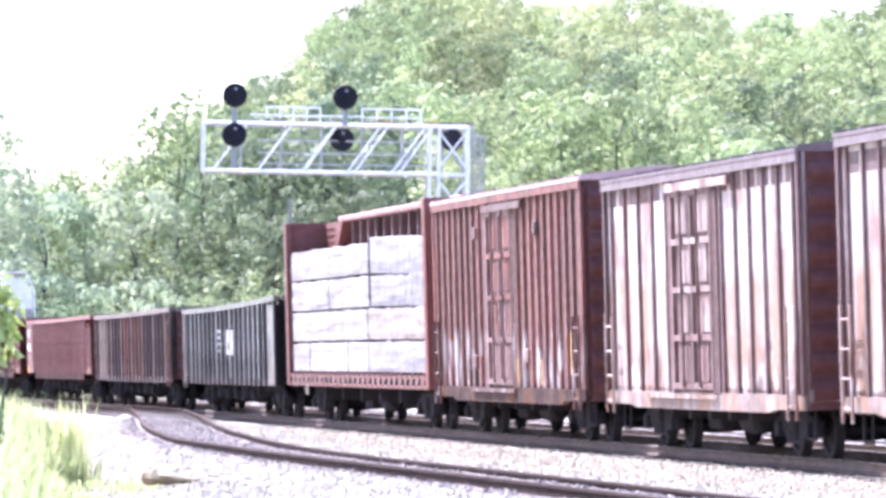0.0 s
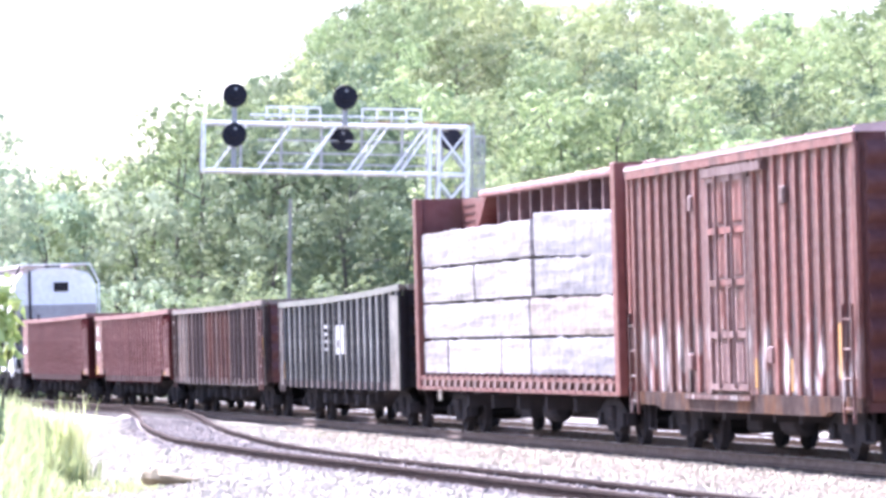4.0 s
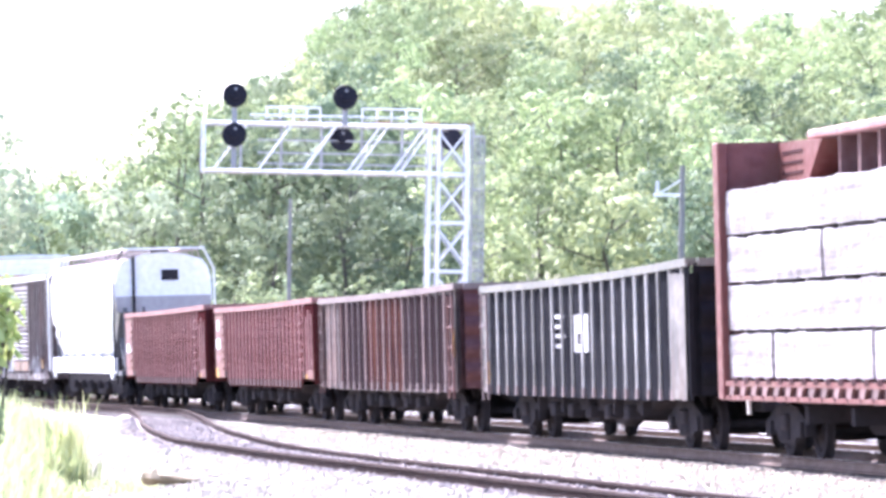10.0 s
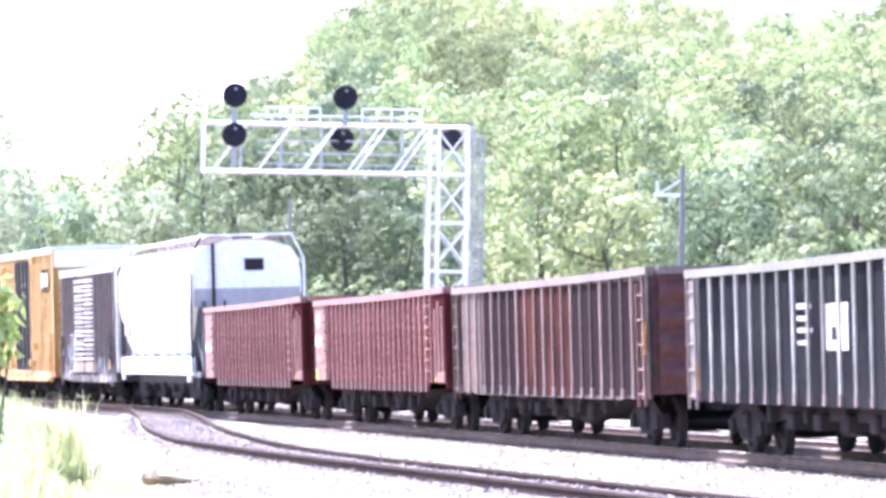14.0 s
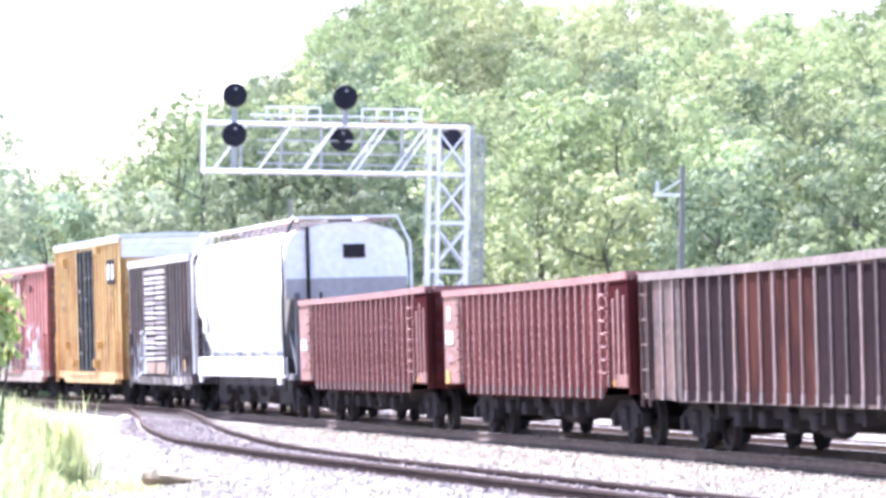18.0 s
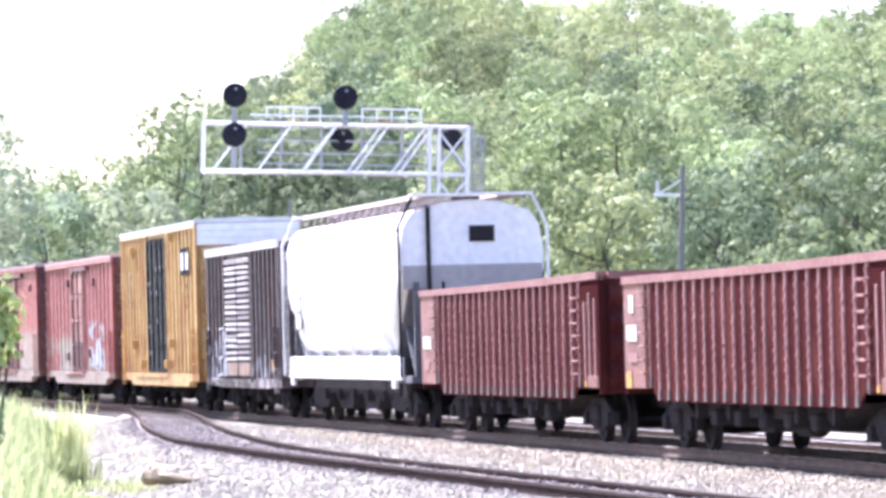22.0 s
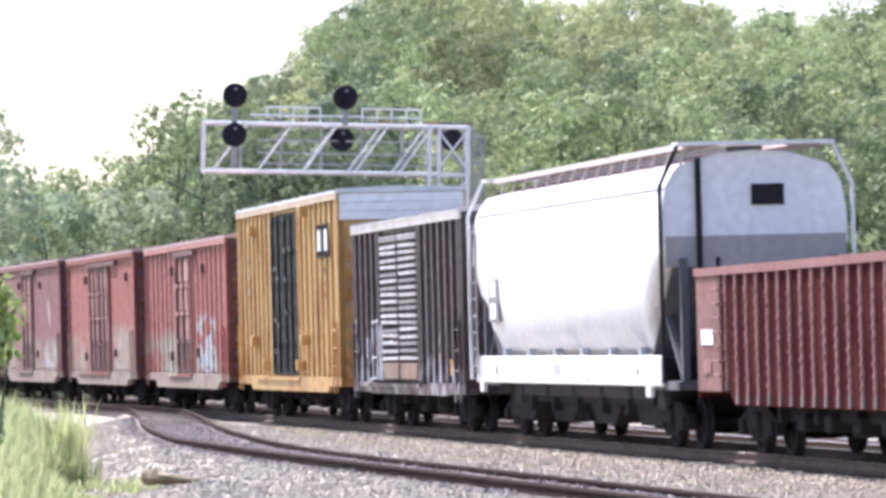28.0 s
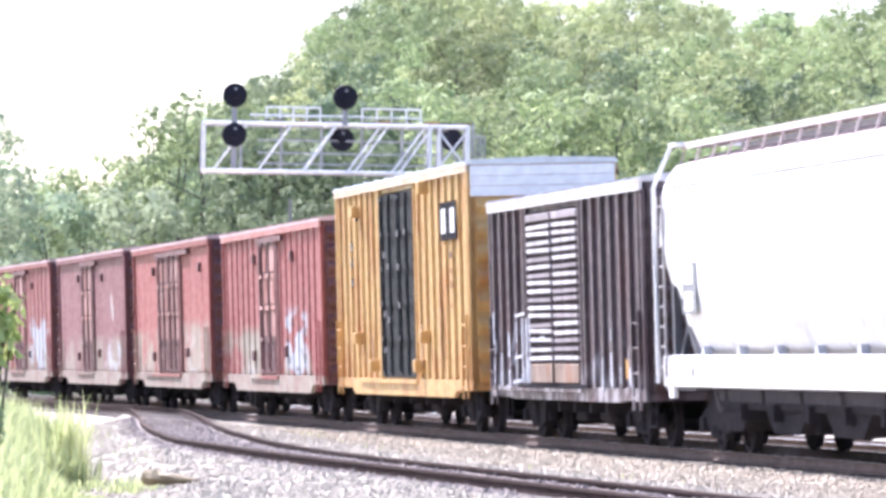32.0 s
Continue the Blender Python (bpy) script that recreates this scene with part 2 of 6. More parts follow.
REDMAUVE = material("mauve_faded_red_paint", (0.19, 0.06, 0.066), 0.65, worn=(0.24, 0.105, 0.105), amount=0.5, stain=0.5, per_object=0.04,
                    spray=((-8.1, 8.1, 0.7, 2.3, TANWASH, 0.75, 0.8, (1, 1, 0.7), 0.36, 0.6), (2.6, 6.8, 0.9, 2.2, BLUEWASH, 0.7, 2.2, (0.4, 1, 0.8), 0.48, 0.6), (4.3, 5.4, 2.7, 3.9, PALEWASH, 0.8, 2.0, (1, 1, 0.5), 0.45, 0.56)))
REDORANGE = material("orange_faded_red_paint", (0.275, 0.064, 0.053), 0.65, worn=(0.32, 0.105, 0.088), amount=0.5, stain=0.4, per_object=0.04,
                     spray=((-8.0, -2.0, 0.7, 2.4, TANWASH, 0.85, 0.9, (1, 1, 0.7), 0.36, 0.54), (2.0, 8.0, 0.7, 2.6, TANWASH, 0.85, 0.9, (1, 1, 0.7), 0.36, 0.54), (2.6, 7.2, 0.9, 2.2, PALEWASH, 0.6, 2.4, (0.4, 1, 0.8), 0.5, 0.62), (-6.4, -3.2, 0.9, 1.9, (0.16, 0.09, 0.08), 0.7, 2.0, (0.4, 1, 0.8), 0.52, 0.62)))
DOORFACE = material("chalked_pink_door_sheet", (0.36, 0.15, 0.12), 0.7, worn=(0.52, 0.34, 0.3), amount=0.9, stain=1.1, streak=True, per_object=0.3)
SILLTAN = material("road_grime_on_sill", (0.3, 0.26, 0.205), 0.8, worn=(0.22, 0.13, 0.105), amount=0.9, stain=1.6, streak=True)
WHITEWORN = material("worn_white_emblem", (0.58, 0.58, 0.57), 0.7, worn=(0.16, 0.155, 0.155), amount=0.9, stain=2.2, streak=True)
ENDWHITE = material("white_end_paint", (0.9, 0.9, 0.9), 0.5, worn=(0.84, 0.84, 0.84), amount=0.4)
ENDRUST = material("dark_red_brown_end", (0.105, 0.047, 0.046), 0.9, gloss=0.1, worn=(0.14, 0.075, 0.07), amount=0.6, stain=1.2)
NAVY = material("navy_black_sheet", (0.024, 0.017, 0.019), 0.95, gloss=0.0, worn=(0.04, 0.027, 0.028), amount=0.6, stain=0.5, streak=True)
RUSTSHEET = material("rust_red_sheet", (0.046, 0.021, 0.019), 0.95, gloss=0.0, worn=(0.032, 0.02, 0.021), amount=0.7, stain=0.7, streak=True, rust=(0.078, 0.034, 0.026))
RIBPALE = material("chalk_white_rib", (0.11, 0.07, 0.064), 0.7, worn=(0.2, 0.14, 0.128), amount=0.7, stain=0.8, streak=True, per_object=0.35)
RIBRUST = material("rust_red_rib", (0.1, 0.038, 0.034), 0.7, worn=(0.155, 0.075, 0.066), amount=0.7, stain=0.9, streak=True, per_object=0.35)
RIBNAVY = material("dull_navy_rib", (0.048, 0.034, 0.036), 0.7, gloss=0.2, worn=(0.09, 0.062, 0.06), amount=0.7, stain=0.8, streak=True, per_object=0.5)
DOTPINK = material("pale_pink_dots", (0.34, 0.19, 0.175), 0.7, worn=(0.25, 0.12, 0.11), amount=0.8, per_object=0.4)
# pale tone carries the sun caught by the flared rib feet
RIBFOOT = material("sunlit_rib_foot", (0.2, 0.155, 0.148), 0.85, worn=(0.13, 0.09, 0.083), amount=0.6, stain=2.0, per_object=0.2)
SLATDIM = material("mauve_grey_slat_paint", (0.33, 0.295, 0.305), 0.6, worn=(0.17, 0.13, 0.14), amount=0.7, stain=2.5, per_object=0.2)
RUSTPLATE = material("rusty_tan_plate", (0.15, 0.095, 0.065), 0.8, worn=(0.3, 0.225, 0.17), amount=0.9, stain=1.5, rust=(0.22, 0.1, 0.05))
DOORRED = material("darker_red_door", (0.1, 0.03, 0.034), 0.6, worn=(0.17, 0.075, 0.075), amount=0.6, stain=1.2, streak=True)
EAVERED = material("bleached_red_eave", (0.4, 0.15, 0.13), 0.6, worn=(0.5, 0.26, 0.23), amount=0.6, stain=1.0)
ROOFRED = material("sun_bleached_red_roof", (0.58, 0.4, 0.38), 0.6, worn=(0.64, 0.52, 0.5), amount=0.6)
LUMBERTAN = material("tan_lumber_wrap", (0.31, 0.25, 0.215), 0.6, worn=(0.34, 0.305, 0.29), amount=0.7, stain=0.9, bump=0.3, band=(0.15, 0.125, 0.115))
CHORDPINK = material("chalked_red_chord", (0.33, 0.15, 0.135), 0.65, worn=(0.40, 0.235, 0.215), amount=0.6, stain=1.2)
BEAMPOST = material("dusty_red_post", (0.13, 0.055, 0.05), 0.7, worn=(0.24, 0.16, 0.15), amount=0.7, stain=2.2, streak=True, per_object=0.35)
BEAMDARK = material("dark_maroon_web", (0.05, 0.022, 0.024), 0.85, gloss=0.06, worn=(0.08, 0.045, 0.045), amount=0.6)
BOARDEDGE = material("pale_rusted_board_edge", (0.7, 0.63, 0.6), 0.7, worn=(0.5, 0.41, 0.39), amount=0.6, stain=2.0)
LUMBERGREY = material("grey_lumber_wrap", (0.235, 0.222, 0.232), 0.6, worn=(0.3, 0.278, 0.28), amount=0.6, stain=1.0, per_object=0.12, bump=0.3, band=(0.115, 0.11, 0.13))
LUMBER = material("white_lumber_wrap", (0.41, 0.385, 0.378), 0.6, worn=(0.31, 0.28, 0.274), amount=0.6, stain=1.8, streak=True, per_object=0.12, bump=0.4, band=(0.13, 0.112, 0.112))
SLATWHITE = material("dirty_white_slat_paint", (0.62, 0.6, 0.6), 0.6, worn=(0.25, 0.205, 0.205), amount=0.7, stain=2.5, per_object=0.15)
WHITE = material("white_stencil", (0.78, 0.78, 0.76), 0.6, worn=(0.55, 0.54, 0.52), amount=0.6, stain=2.0)
ORANGE = material("reflective_amber", (0.62, 0.33, 0.06), 0.5, worn=(0.36, 0.18, 0.05), amount=0.8, stain=3.0)
GRAFF = material("pale_blue_grey_spray", (0.36, 0.385, 0.42), 0.7, worn=(0.24, 0.23, 0.24), amount=0.8, stain=2.5)
SPRAYWHITE = material("white_blue_spray", (0.62, 0.64, 0.70), 0.7, worn=(0.42, 0.42, 0.45), amount=0.8, stain=2.5)
BOARDRUST = material("brown_rust_run", (0.30, 0.16, 0.065), 0.8, worn=(0.40, 0.24, 0.10), amount=0.6, stain=2.0)
PALEPANEL = material("pale_scuffed_panel", (0.24, 0.225, 0.195), 0.75, worn=(0.07, 0.065, 0.06), amount=1.0, stain=1.6, rust=(0.1, 0.075, 0.06), rust_low=1.3)
# dimmed and bright copies of one galvanised steel; the shade is in the colour
GALVDIM = material("dimmed_galvanised_lattice", (0.36, 0.365, 0.38), 0.6, worn=(0.28, 0.285, 0.30), amount=0.5, stain=2.0, per_object=0.1)
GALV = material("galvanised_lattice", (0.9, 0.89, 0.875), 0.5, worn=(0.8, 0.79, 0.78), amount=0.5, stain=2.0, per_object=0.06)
TARGET = material("matt_black_signal_target", (0.011, 0.0105, 0.02), 0.6, gloss=0.2, worn=(0.02, 0.019, 0.03))
LENS = material("pale_signal_lens", (0.16, 0.16, 0.18), 0.15, worn=(0.4, 0.4, 0.45))
RAIL = material("rusty_rail_side", (0.032, 0.021, 0.019), 0.95, gloss=0.08, worn=(0.06, 0.04, 0.035), amount=0.6, stain=3.0)
RUSTHEAD = material("rusted_railhead", (0.06, 0.042, 0.036), 0.95, gloss=0.03, worn=(0.10, 0.075, 0.06), amount=0.6, stain=2.0)
RAILTOP = material("polished_railhead", (0.55, 0.54, 0.53), 0.3, metal=0.8, worn=(0.42, 0.38, 0.35), amount=0.5, stain=2.0)
MAINRAIL = material("dusty_rail_side", (0.15, 0.115, 0.10), 0.9, gloss=0.1, worn=(0.09, 0.065, 0.055), amount=0.6, stain=3.0)
TIE = material("creosoted_sleeper", (0.10, 0.085, 0.075), 0.9, worn=(0.19, 0.165, 0.145), amount=0.6, stain=2.0, per_object=0.3, bump=0.5)
BALLAST = material("grey_stone_ballast", (0.36, 0.315, 0.25), 0.9, worn=(0.26, 0.225, 0.175), amount=0.6, grain=22.0, stain=0.5, bump=1.0, speck=0.5)
MAINBED = material("oily_brown_ballast", (0.33, 0.28, 0.215), 0.9, worn=(0.22, 0.18, 0.14), amount=0.6, grain=22.0, stain=0.5, bump=1.0, speck=0.5)
MAINSTONE = material("dusty_brown_ballast", (0.43, 0.365, 0.27), 0.9, worn=(0.32, 0.265, 0.195), amount=0.5, grain=20.0, stain=3.0, per_island=0.25)
STONE = material("crushed_limestone", (0.42, 0.37, 0.29), 0.9, worn=(0.33, 0.285, 0.225), amount=0.5, grain=20.0, stain=3.0, per_island=0.22)
DIRTBED = material("old_dirty_ballast", (0.225, 0.185, 0.165), 0.9, worn=(0.15, 0.12, 0.108), amount=0.6, grain=22.0, stain=0.7, bump=1.0, speck=0.4)
DIRTSTONE = material("old_dirty_stones", (0.27, 0.225, 0.2), 0.9, worn=(0.17, 0.14, 0.125), amount=0.5, grain=20.0, stain=3.0, per_island=0.4)
SOIL = material("weedy_soil", (0.13, 0.13, 0.06), 0.95, worn=(0.07, 0.10, 0.03), amount=0.8, stain=0.15, grain=3.0, bump=0.6)
BARK = material("grey_brown_bark", (0.12, 0.10, 0.085), 0.9, worn=(0.07, 0.06, 0.05), amount=0.6, grain=12.0, bump=0.6)
OLDWOOD = material("rotted_sleeper_wood", (0.27, 0.215, 0.125), 0.9, worn=(0.1, 0.075, 0.05), amount=0.7, stain=4.0, bump=0.6)
POLEWOOD = material("weathered_pole_wood", (0.24, 0.235, 0.22), 0.85, worn=(0.18, 0.175, 0.16), amount=0.6, streak=True)
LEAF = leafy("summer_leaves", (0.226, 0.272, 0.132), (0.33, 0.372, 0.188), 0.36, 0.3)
# deep green, darkened further to hold the shade of the wood
LEAFDEEP = leafy("deep_green_shaded_leaves", (0.145, 0.187, 0.108), (0.208, 0.252, 0.146), 0.22, 0.32)
# greens lightened and greyed: distance haze put into the leaf colour
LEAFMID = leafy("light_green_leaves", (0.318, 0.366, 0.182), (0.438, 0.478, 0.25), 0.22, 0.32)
LEAFHAZE = leafy("haze_paled_leaves", (0.30, 0.36, 0.23), (0.40, 0.455, 0.295), 0.15, 0.42)
LEAFPALE = leafy("pale_young_leaves", (0.19, 0.24, 0.12), (0.27, 0.315, 0.165), 0.2, 0.34)
GRASSM = leafy("sunlit_grass", (0.29, 0.345, 0.155), (0.48, 0.51, 0.27), 0.2, 0.4)
BUSHLEAF = leafy("yellow_green_leaves", (0.42, 0.47, 0.16), (0.58, 0.60, 0.26), 0.1)


# ---- mesh helpers ----
def slab(bm, x0, x1, y0, y1, z0, z1):
    v = [bm.verts.new(p) for p in ((x0, y0, z0), (x1, y0, z0), (x1, y1, z0), (x0, y1, z0), (x0, y0, z1), (x1, y0, z1), (x1, y1, z1), (x0, y1, z1))]
    for f in ((3, 2, 1, 0), (4, 5, 6, 7), (0, 1, 5, 4), (1, 2, 6, 5), (2, 3, 7, 6), (3, 0, 4, 7)):
        bm.faces.new([v[i] for i in f])


def box(x0, x1, y0, y1, z0, z1, bevel=0.0):
    bm = bmesh.new()
    slab(bm, x0, x1, y0, y1, z0, z1)
    if bevel:
        bmesh.ops.bevel(bm, geom=bm.edges[:], offset=bevel, segments=1, affect='EDGES')
    return bm


def rod(bm, a, b, r, n=6):
    a, b = Vector(a), Vector(b)
    q = (b - a).to_track_quat('Z', 'Y')
    ring = [[bm.verts.new(c + q @ Vector((r * math.cos(2 * math.pi * i / n), r * math.sin(2 * math.pi * i / n), 0))) for i in range(n)] for c in (a, b)]
    for i in range(n):
        bm.faces.new((ring[0][i], ring[0][(i + 1) % n], ring[1][(i + 1) % n], ring[1][i]))
    bm.faces.new(ring[0][::-1])
    bm.faces.new(ring[1])


def beam(bm, a, b, w, h, up=(0, 0, 1)):
    """A rectangular bar from a to b, w wide and h deep along up."""
    a, b = Vector(a), Vector(b)
    d = (b - a).normalized()
    s = d.cross(Vector(up)).normalized()
    u = s.cross(d)
    ends = [[bm.verts.new(c + s * (w / 2 * i) + u * (h / 2 * j)) for i, j in ((-1, -1), (1, -1), (1, 1), (-1, 1))] for c in (a, b)]
    for i in range(4):
        bm.faces.new((ends[0][i], ends[0][(i + 1) % 4], ends[1][(i + 1) % 4], ends[1][i]))
    bm.faces.new(ends[0][::-1])
    bm.faces.new(ends[1])


def prism(bm, outline, lo, hi, axis='x'):
    """An outline of two coordinates pushed from lo to hi along an axis (x: outline is y, z; y: outline is x, z; z: outline is x, y)."""
    def at(p, k):
        return {'x': (k, p[0], p[1]), 'y': (p[0], k, p[1]), 'z': (p[0], p[1], k)}[axis]
    a = [bm.verts.new(at(p, lo)) for p in outline]
    b = [bm.verts.new(at(p, hi)) for p in outline]
    n = len(outline)
    for i in range(n):
        bm.faces.new((a[i], a[(i + 1) % n], b[(i + 1) % n], b[i]))
    bm.faces.new(a[::-1])
    bm.faces.new(b)


def turned(bm, profile, n=20, axis='y'):
    """A solid of revolution: profile of (along, radius)."""
    rings = []
    for along, r in profile:
        ring = []
        for i in range(n):
            c, s = r * math.cos(2 * math.pi * i / n), r * math.sin(2 * math.pi * i / n)
            ring.append(bm.verts.new({'y': (c, along, s), 'x': (along, c, s), 'z': (c, s, along)}[axis]))
        rings.append(ring)
    for a, b in zip(rings, rings[1:]):
        for i in range(n):
            bm.faces.new((a[i], a[(i + 1) % n], b[(i + 1) % n], b[i]))
    bm.faces.new(rings[0][::-1])
    bm.faces.new(rings[-1])


def mesh_of(name, bm, mat):
    bmesh.ops.recalc_face_normals(bm, faces=bm.faces)
    me = bpy.data.meshes.new(name)
    bm.to_mesh(me)
    bm.free()
    me.materials.append(mat)
    return me


def part(name, bm, mat, parent=None, label="", place=None):
    """One mesh object under a thing; bm may be a mesh to share."""
    me = bm if isinstance(bm, bpy.types.Mesh) else mesh_of(name, bm, mat)
    ob = new(name, me)
    if parent:
        ob.parent = parent
    if place is not None:
        ob.matrix_basis = place
    if label:
        tagged(ob, label)
    return ob


def raw(name, verts, faces, mat, smooth=False):
    me = bpy.data.meshes.new(name)
    me.from_pydata(verts, [], faces)
    me.materials.append(mat)
    if smooth:
        me.polygons.foreach_set("use_smooth", [True] * len(me.polygons))
    return new(name, me)


# ---- the main track's line: distance along it, in metres, against place and heading ----
STEP = 0.5
RUN = np.arange(-300.0, 400.0, STEP)
U = np.clip(RUN, 8.0, 128.0) / 100
BEND = (0.76195 - 8.54612 * U + 14.78978 * U ** 2 - 6.94678 * U ** 3) / 1000
BEND[(RUN < 8) | (RUN > 128)] = 0
ZERO = int(np.argmin(abs(RUN)))
HEAD = np.concatenate([[0], np.cumsum((BEND[1:] + BEND[:-1]) / 2 * STEP)])
HEAD += 0.2208 - HEAD[ZERO + 20]
AX = np.concatenate([[0], np.cumsum((np.sin(HEAD[1:]) + np.sin(HEAD[:-1])) / 2 * STEP)])
AY = np.concatenate([[0], np.cumsum(-(np.cos(HEAD[1:]) + np.cos(HEAD[:-1])) / 2 * STEP)])
AX += -15.76 - AX[ZERO + 20]
AY += 180.99 - AY[ZERO + 20]
LEAN = 0.043


def track(s, w=0.0):
    """Ground place of the point s along the main track, w metres to the right of it as seen from the camera; and heading."""
    h = float(np.interp(s, RUN, HEAD))
    return float(np.interp(s, RUN, AX)) + w * math.cos(h), float(np.interp(s, RUN, AY)) + w * math.sin(h), h


def rolled(t):
    """Metres that the train has run by t seconds."""
    return 4.47575 * t - 0.0133277 * t * t + 0.0000936666 * t ** 3


def car_pose(s, base):
    ax, ay, _ = track(s + base)
    bx, by, _ = track(s - base)
    turn = math.atan2(ay - by, ax - bx)
    return Matrix.Translation(((ax + bx) / 2, (ay + by) / 2, 0)) @ Matrix.Rotation(turn, 4, 'Z') @ Matrix.Rotation(LEAN, 4, 'X')


# ---- ground ----
def hill(x, y):
    """Height of the land."""
    u = x / max(y, 30.0)
    right = min(1.0, max(0.0, (u + 0.0815) / 0.066))
    crest = 3.0 + 33.5 * right * right * (3 - 2 * right) + 2.8 * min(1.0, max(0.0, (u + 0.02) / 0.03)) - 12 * max(0.0, u) + 2.2 * min(1.0, max(0.0, (u - 0.008) / 0.02)) + 3.2 * math.exp(-((u + 0.0205) / 0.011) ** 2) + 5.5 * math.exp(-((u + 0.006) / 0.013) ** 2) + 1.4 * math.exp(-((u + 0.037) / 0.01) ** 2) - 1.6 * math.exp(-((u + 0.027) / 0.006) ** 2) - 1.2 * math.exp(-((u + 0.06) / 0.007) ** 2) + 1.2 * max(0.0, min(1.0, (-0.058 - u) / 0.01))
    k = min(1.0, max(0.0, (y - 215.0) / 400.0))
    back = min(1.0, max(0.0, (y - 640.0) / 300.0))
    z = -0.5 + crest * k - back * 10 * right
    if y < 210:
        z += 0.12 * noise.noise((x * 0.15, y * 0.15, 0))
    return z


def build_ground():
    ys = [-400, -100, -20, 0, 10, 18, 24, 30, 36, 42, 48, 56, 66, 80, 95, 110, 130, 150, 170, 190, 210] + list(range(225, 660, 15)) + [700, 800, 1000, 1500, 3000, 4900]
    verts, faces = [], []
    us = [-30, -8, -3, -1.2, -0.6, -0.35, -0.22] + [-0.14 + 0.01 * i for i in range(29)] + [0.22, 0.35, 0.6, 1.2, 3, 8, 30]
    n = len(us)
    for y in ys:
        for u in us:
            x = u * max(abs(y), 60)
            verts.append((x, y, hill(x, y)))
    for j in range(len(ys) - 1):
        for i in range(n - 1):
            a = j * n + i
            faces.append((a, a + 1, a + n + 1, a + n))
    tagged(raw("ground", verts, faces, SOIL, True), "weedy ground rising to a wooded hill", "ground", kind="structure")


build_ground()

SIDING_Y = (-20.0, 25.0, 35.0, 45.3, 50.5, 55.9, 65.7, 71.0, 84.0, 96.0, 113.0, 131.0, 137.0, 141.0, 146.0, 156.0, 185.0, 215.0)
SIDING_X = (14.5, 6.3, 4.4, 2.4, 1.35, 0.2, -1.75, -2.85, -4.3, -5.3, -6.45, -7.75, -8.3, -9.2, -10.6, -13.2, -20.6, -28.0)


def siding(y):
    """Centre of the side track at depth y, gently smoothed."""
    return sum(float(np.interp(y + d, SIDING_Y, SIDING_X)) for d in np.array((-8, -4, 0, 4, 8)) * min(1.0, max(0.2, (140 - y) / 40))) / 5


def gravel_edge(y):
    """Where the stone ends on the camera's side of the side track."""
    return min(siding(y) - 2.3, -0.0765 * y + 0.25 * noise.noise((0, y * 0.25, 5)))


def bed_height(x, y, cx, left):
    """Top of the stone: raised round the side track, canted and lower along the main track, falling off at the edge."""
    w = (x - cx) * 0.98
    z = -0.175
    if -5.0 < w < 3.0:
        bed = -0.205 + LEAN * max(w, -2.2)
        z += (bed - z) * min(1.0, (w + 5.0) / 2.6) * min(1.0, (3.0 - w) / 1.5)
    near = max(0.0, 1 - max(0.0, abs(x - siding(y)) - 1.6) / 1.2)
    return z - 0.3 * max(0, 1 - (x - left) / 1.3) + 0.07 * near * min(1.0, max(0.0, (-w - 1.6) / 1.0))


def stone_kind(x, y):
    """0: pale stone, 1: dusty stone along the main track, 2: old dirty stone round the side track."""
    d = x - siding(y)
    wave = noise.noise((x * 0.8, y * 0.4, 2))
    if -1.15 - 0.35 * wave < d < 0.85 and y < 122:
        return 2
    return int(d > 2.6 + 0.5 * wave)


def build_ballast():
    verts, faces, rows_ = [], [], np.arange(28.0, 232.0, 0.8)
    n = 120
    for y in rows_:
        s = float(np.interp(-y, -AY, RUN))
        cx = float(np.interp(s, RUN, AX))
        left, right = min(gravel_edge(y), cx - 2.3), cx + 15
        for i in range(n):
            k = i / (n - 1)
            x = left + (right - left) * k
            z = bed_height(x, y, cx, left) - 0.3 * max(0, 1 - (right - x) / 1.3) + 0.03 * noise.noise((x * 1.3, y * 0.9, 3)) + 0.008 * noise.noise((x * 5, y * 3, 7))
            verts.append((x, y, z))
    for j in range(len(rows_) - 1):
        for i in range(n - 1):
            a = j * n + i
            faces.append((a, a + 1, a + n + 1, a + n))
    bed = raw("ballast_bed", verts, faces, BALLAST, True)
    bed.data.materials.append(MAINBED)
    bed.data.materials.append(DIRTBED)
    for p in bed.data.polygons:
        p.material_index = stone_kind(p.center.x, p.center.y)
    tagged(bed, "pale crushed stone ballast under the tracks", "ballast", kind="structure")


build_ballast()


def sweep(name, line, profile, mat):
    """A profile of (w, z) carried along a line of (x, y, z, heading, lean)."""
    verts, faces, n = [], [], len(profile)
    for x, y, z, h, lean in line:
        for w, q in profile:
            w2, q2 = w - q * lean, q + w * lean
            verts.append((x + w2 * math.cos(h), y + w2 * math.sin(h), z + q2))
    for j in range(len(line) - 1):
        for i in range(n):
            a, b = j * n + i, j * n + (i + 1) % n
            faces.append((a, b, b + n, a + n))
    return raw(name, verts, faces, mat)


def rail_profile(w):
    return [(w + a, b) for a, b in ((-0.07, -0.17), (0.07, -0.17), (0.07, -0.15), (0.012, -0.13), (0.012, -0.045), (0.036, -0.035), (0.036, -0.006), (-0.036, -0.006), (-0.036, -0.035), (-0.012, -0.045), (-0.012, -0.13), (-0.07, -0.15))]


def head_profile(w):
    return [(w + a, b) for a, b in ((-0.034, -0.005), (0.034, -0.005), (0.026, 0.002), (-0.026, 0.002))]


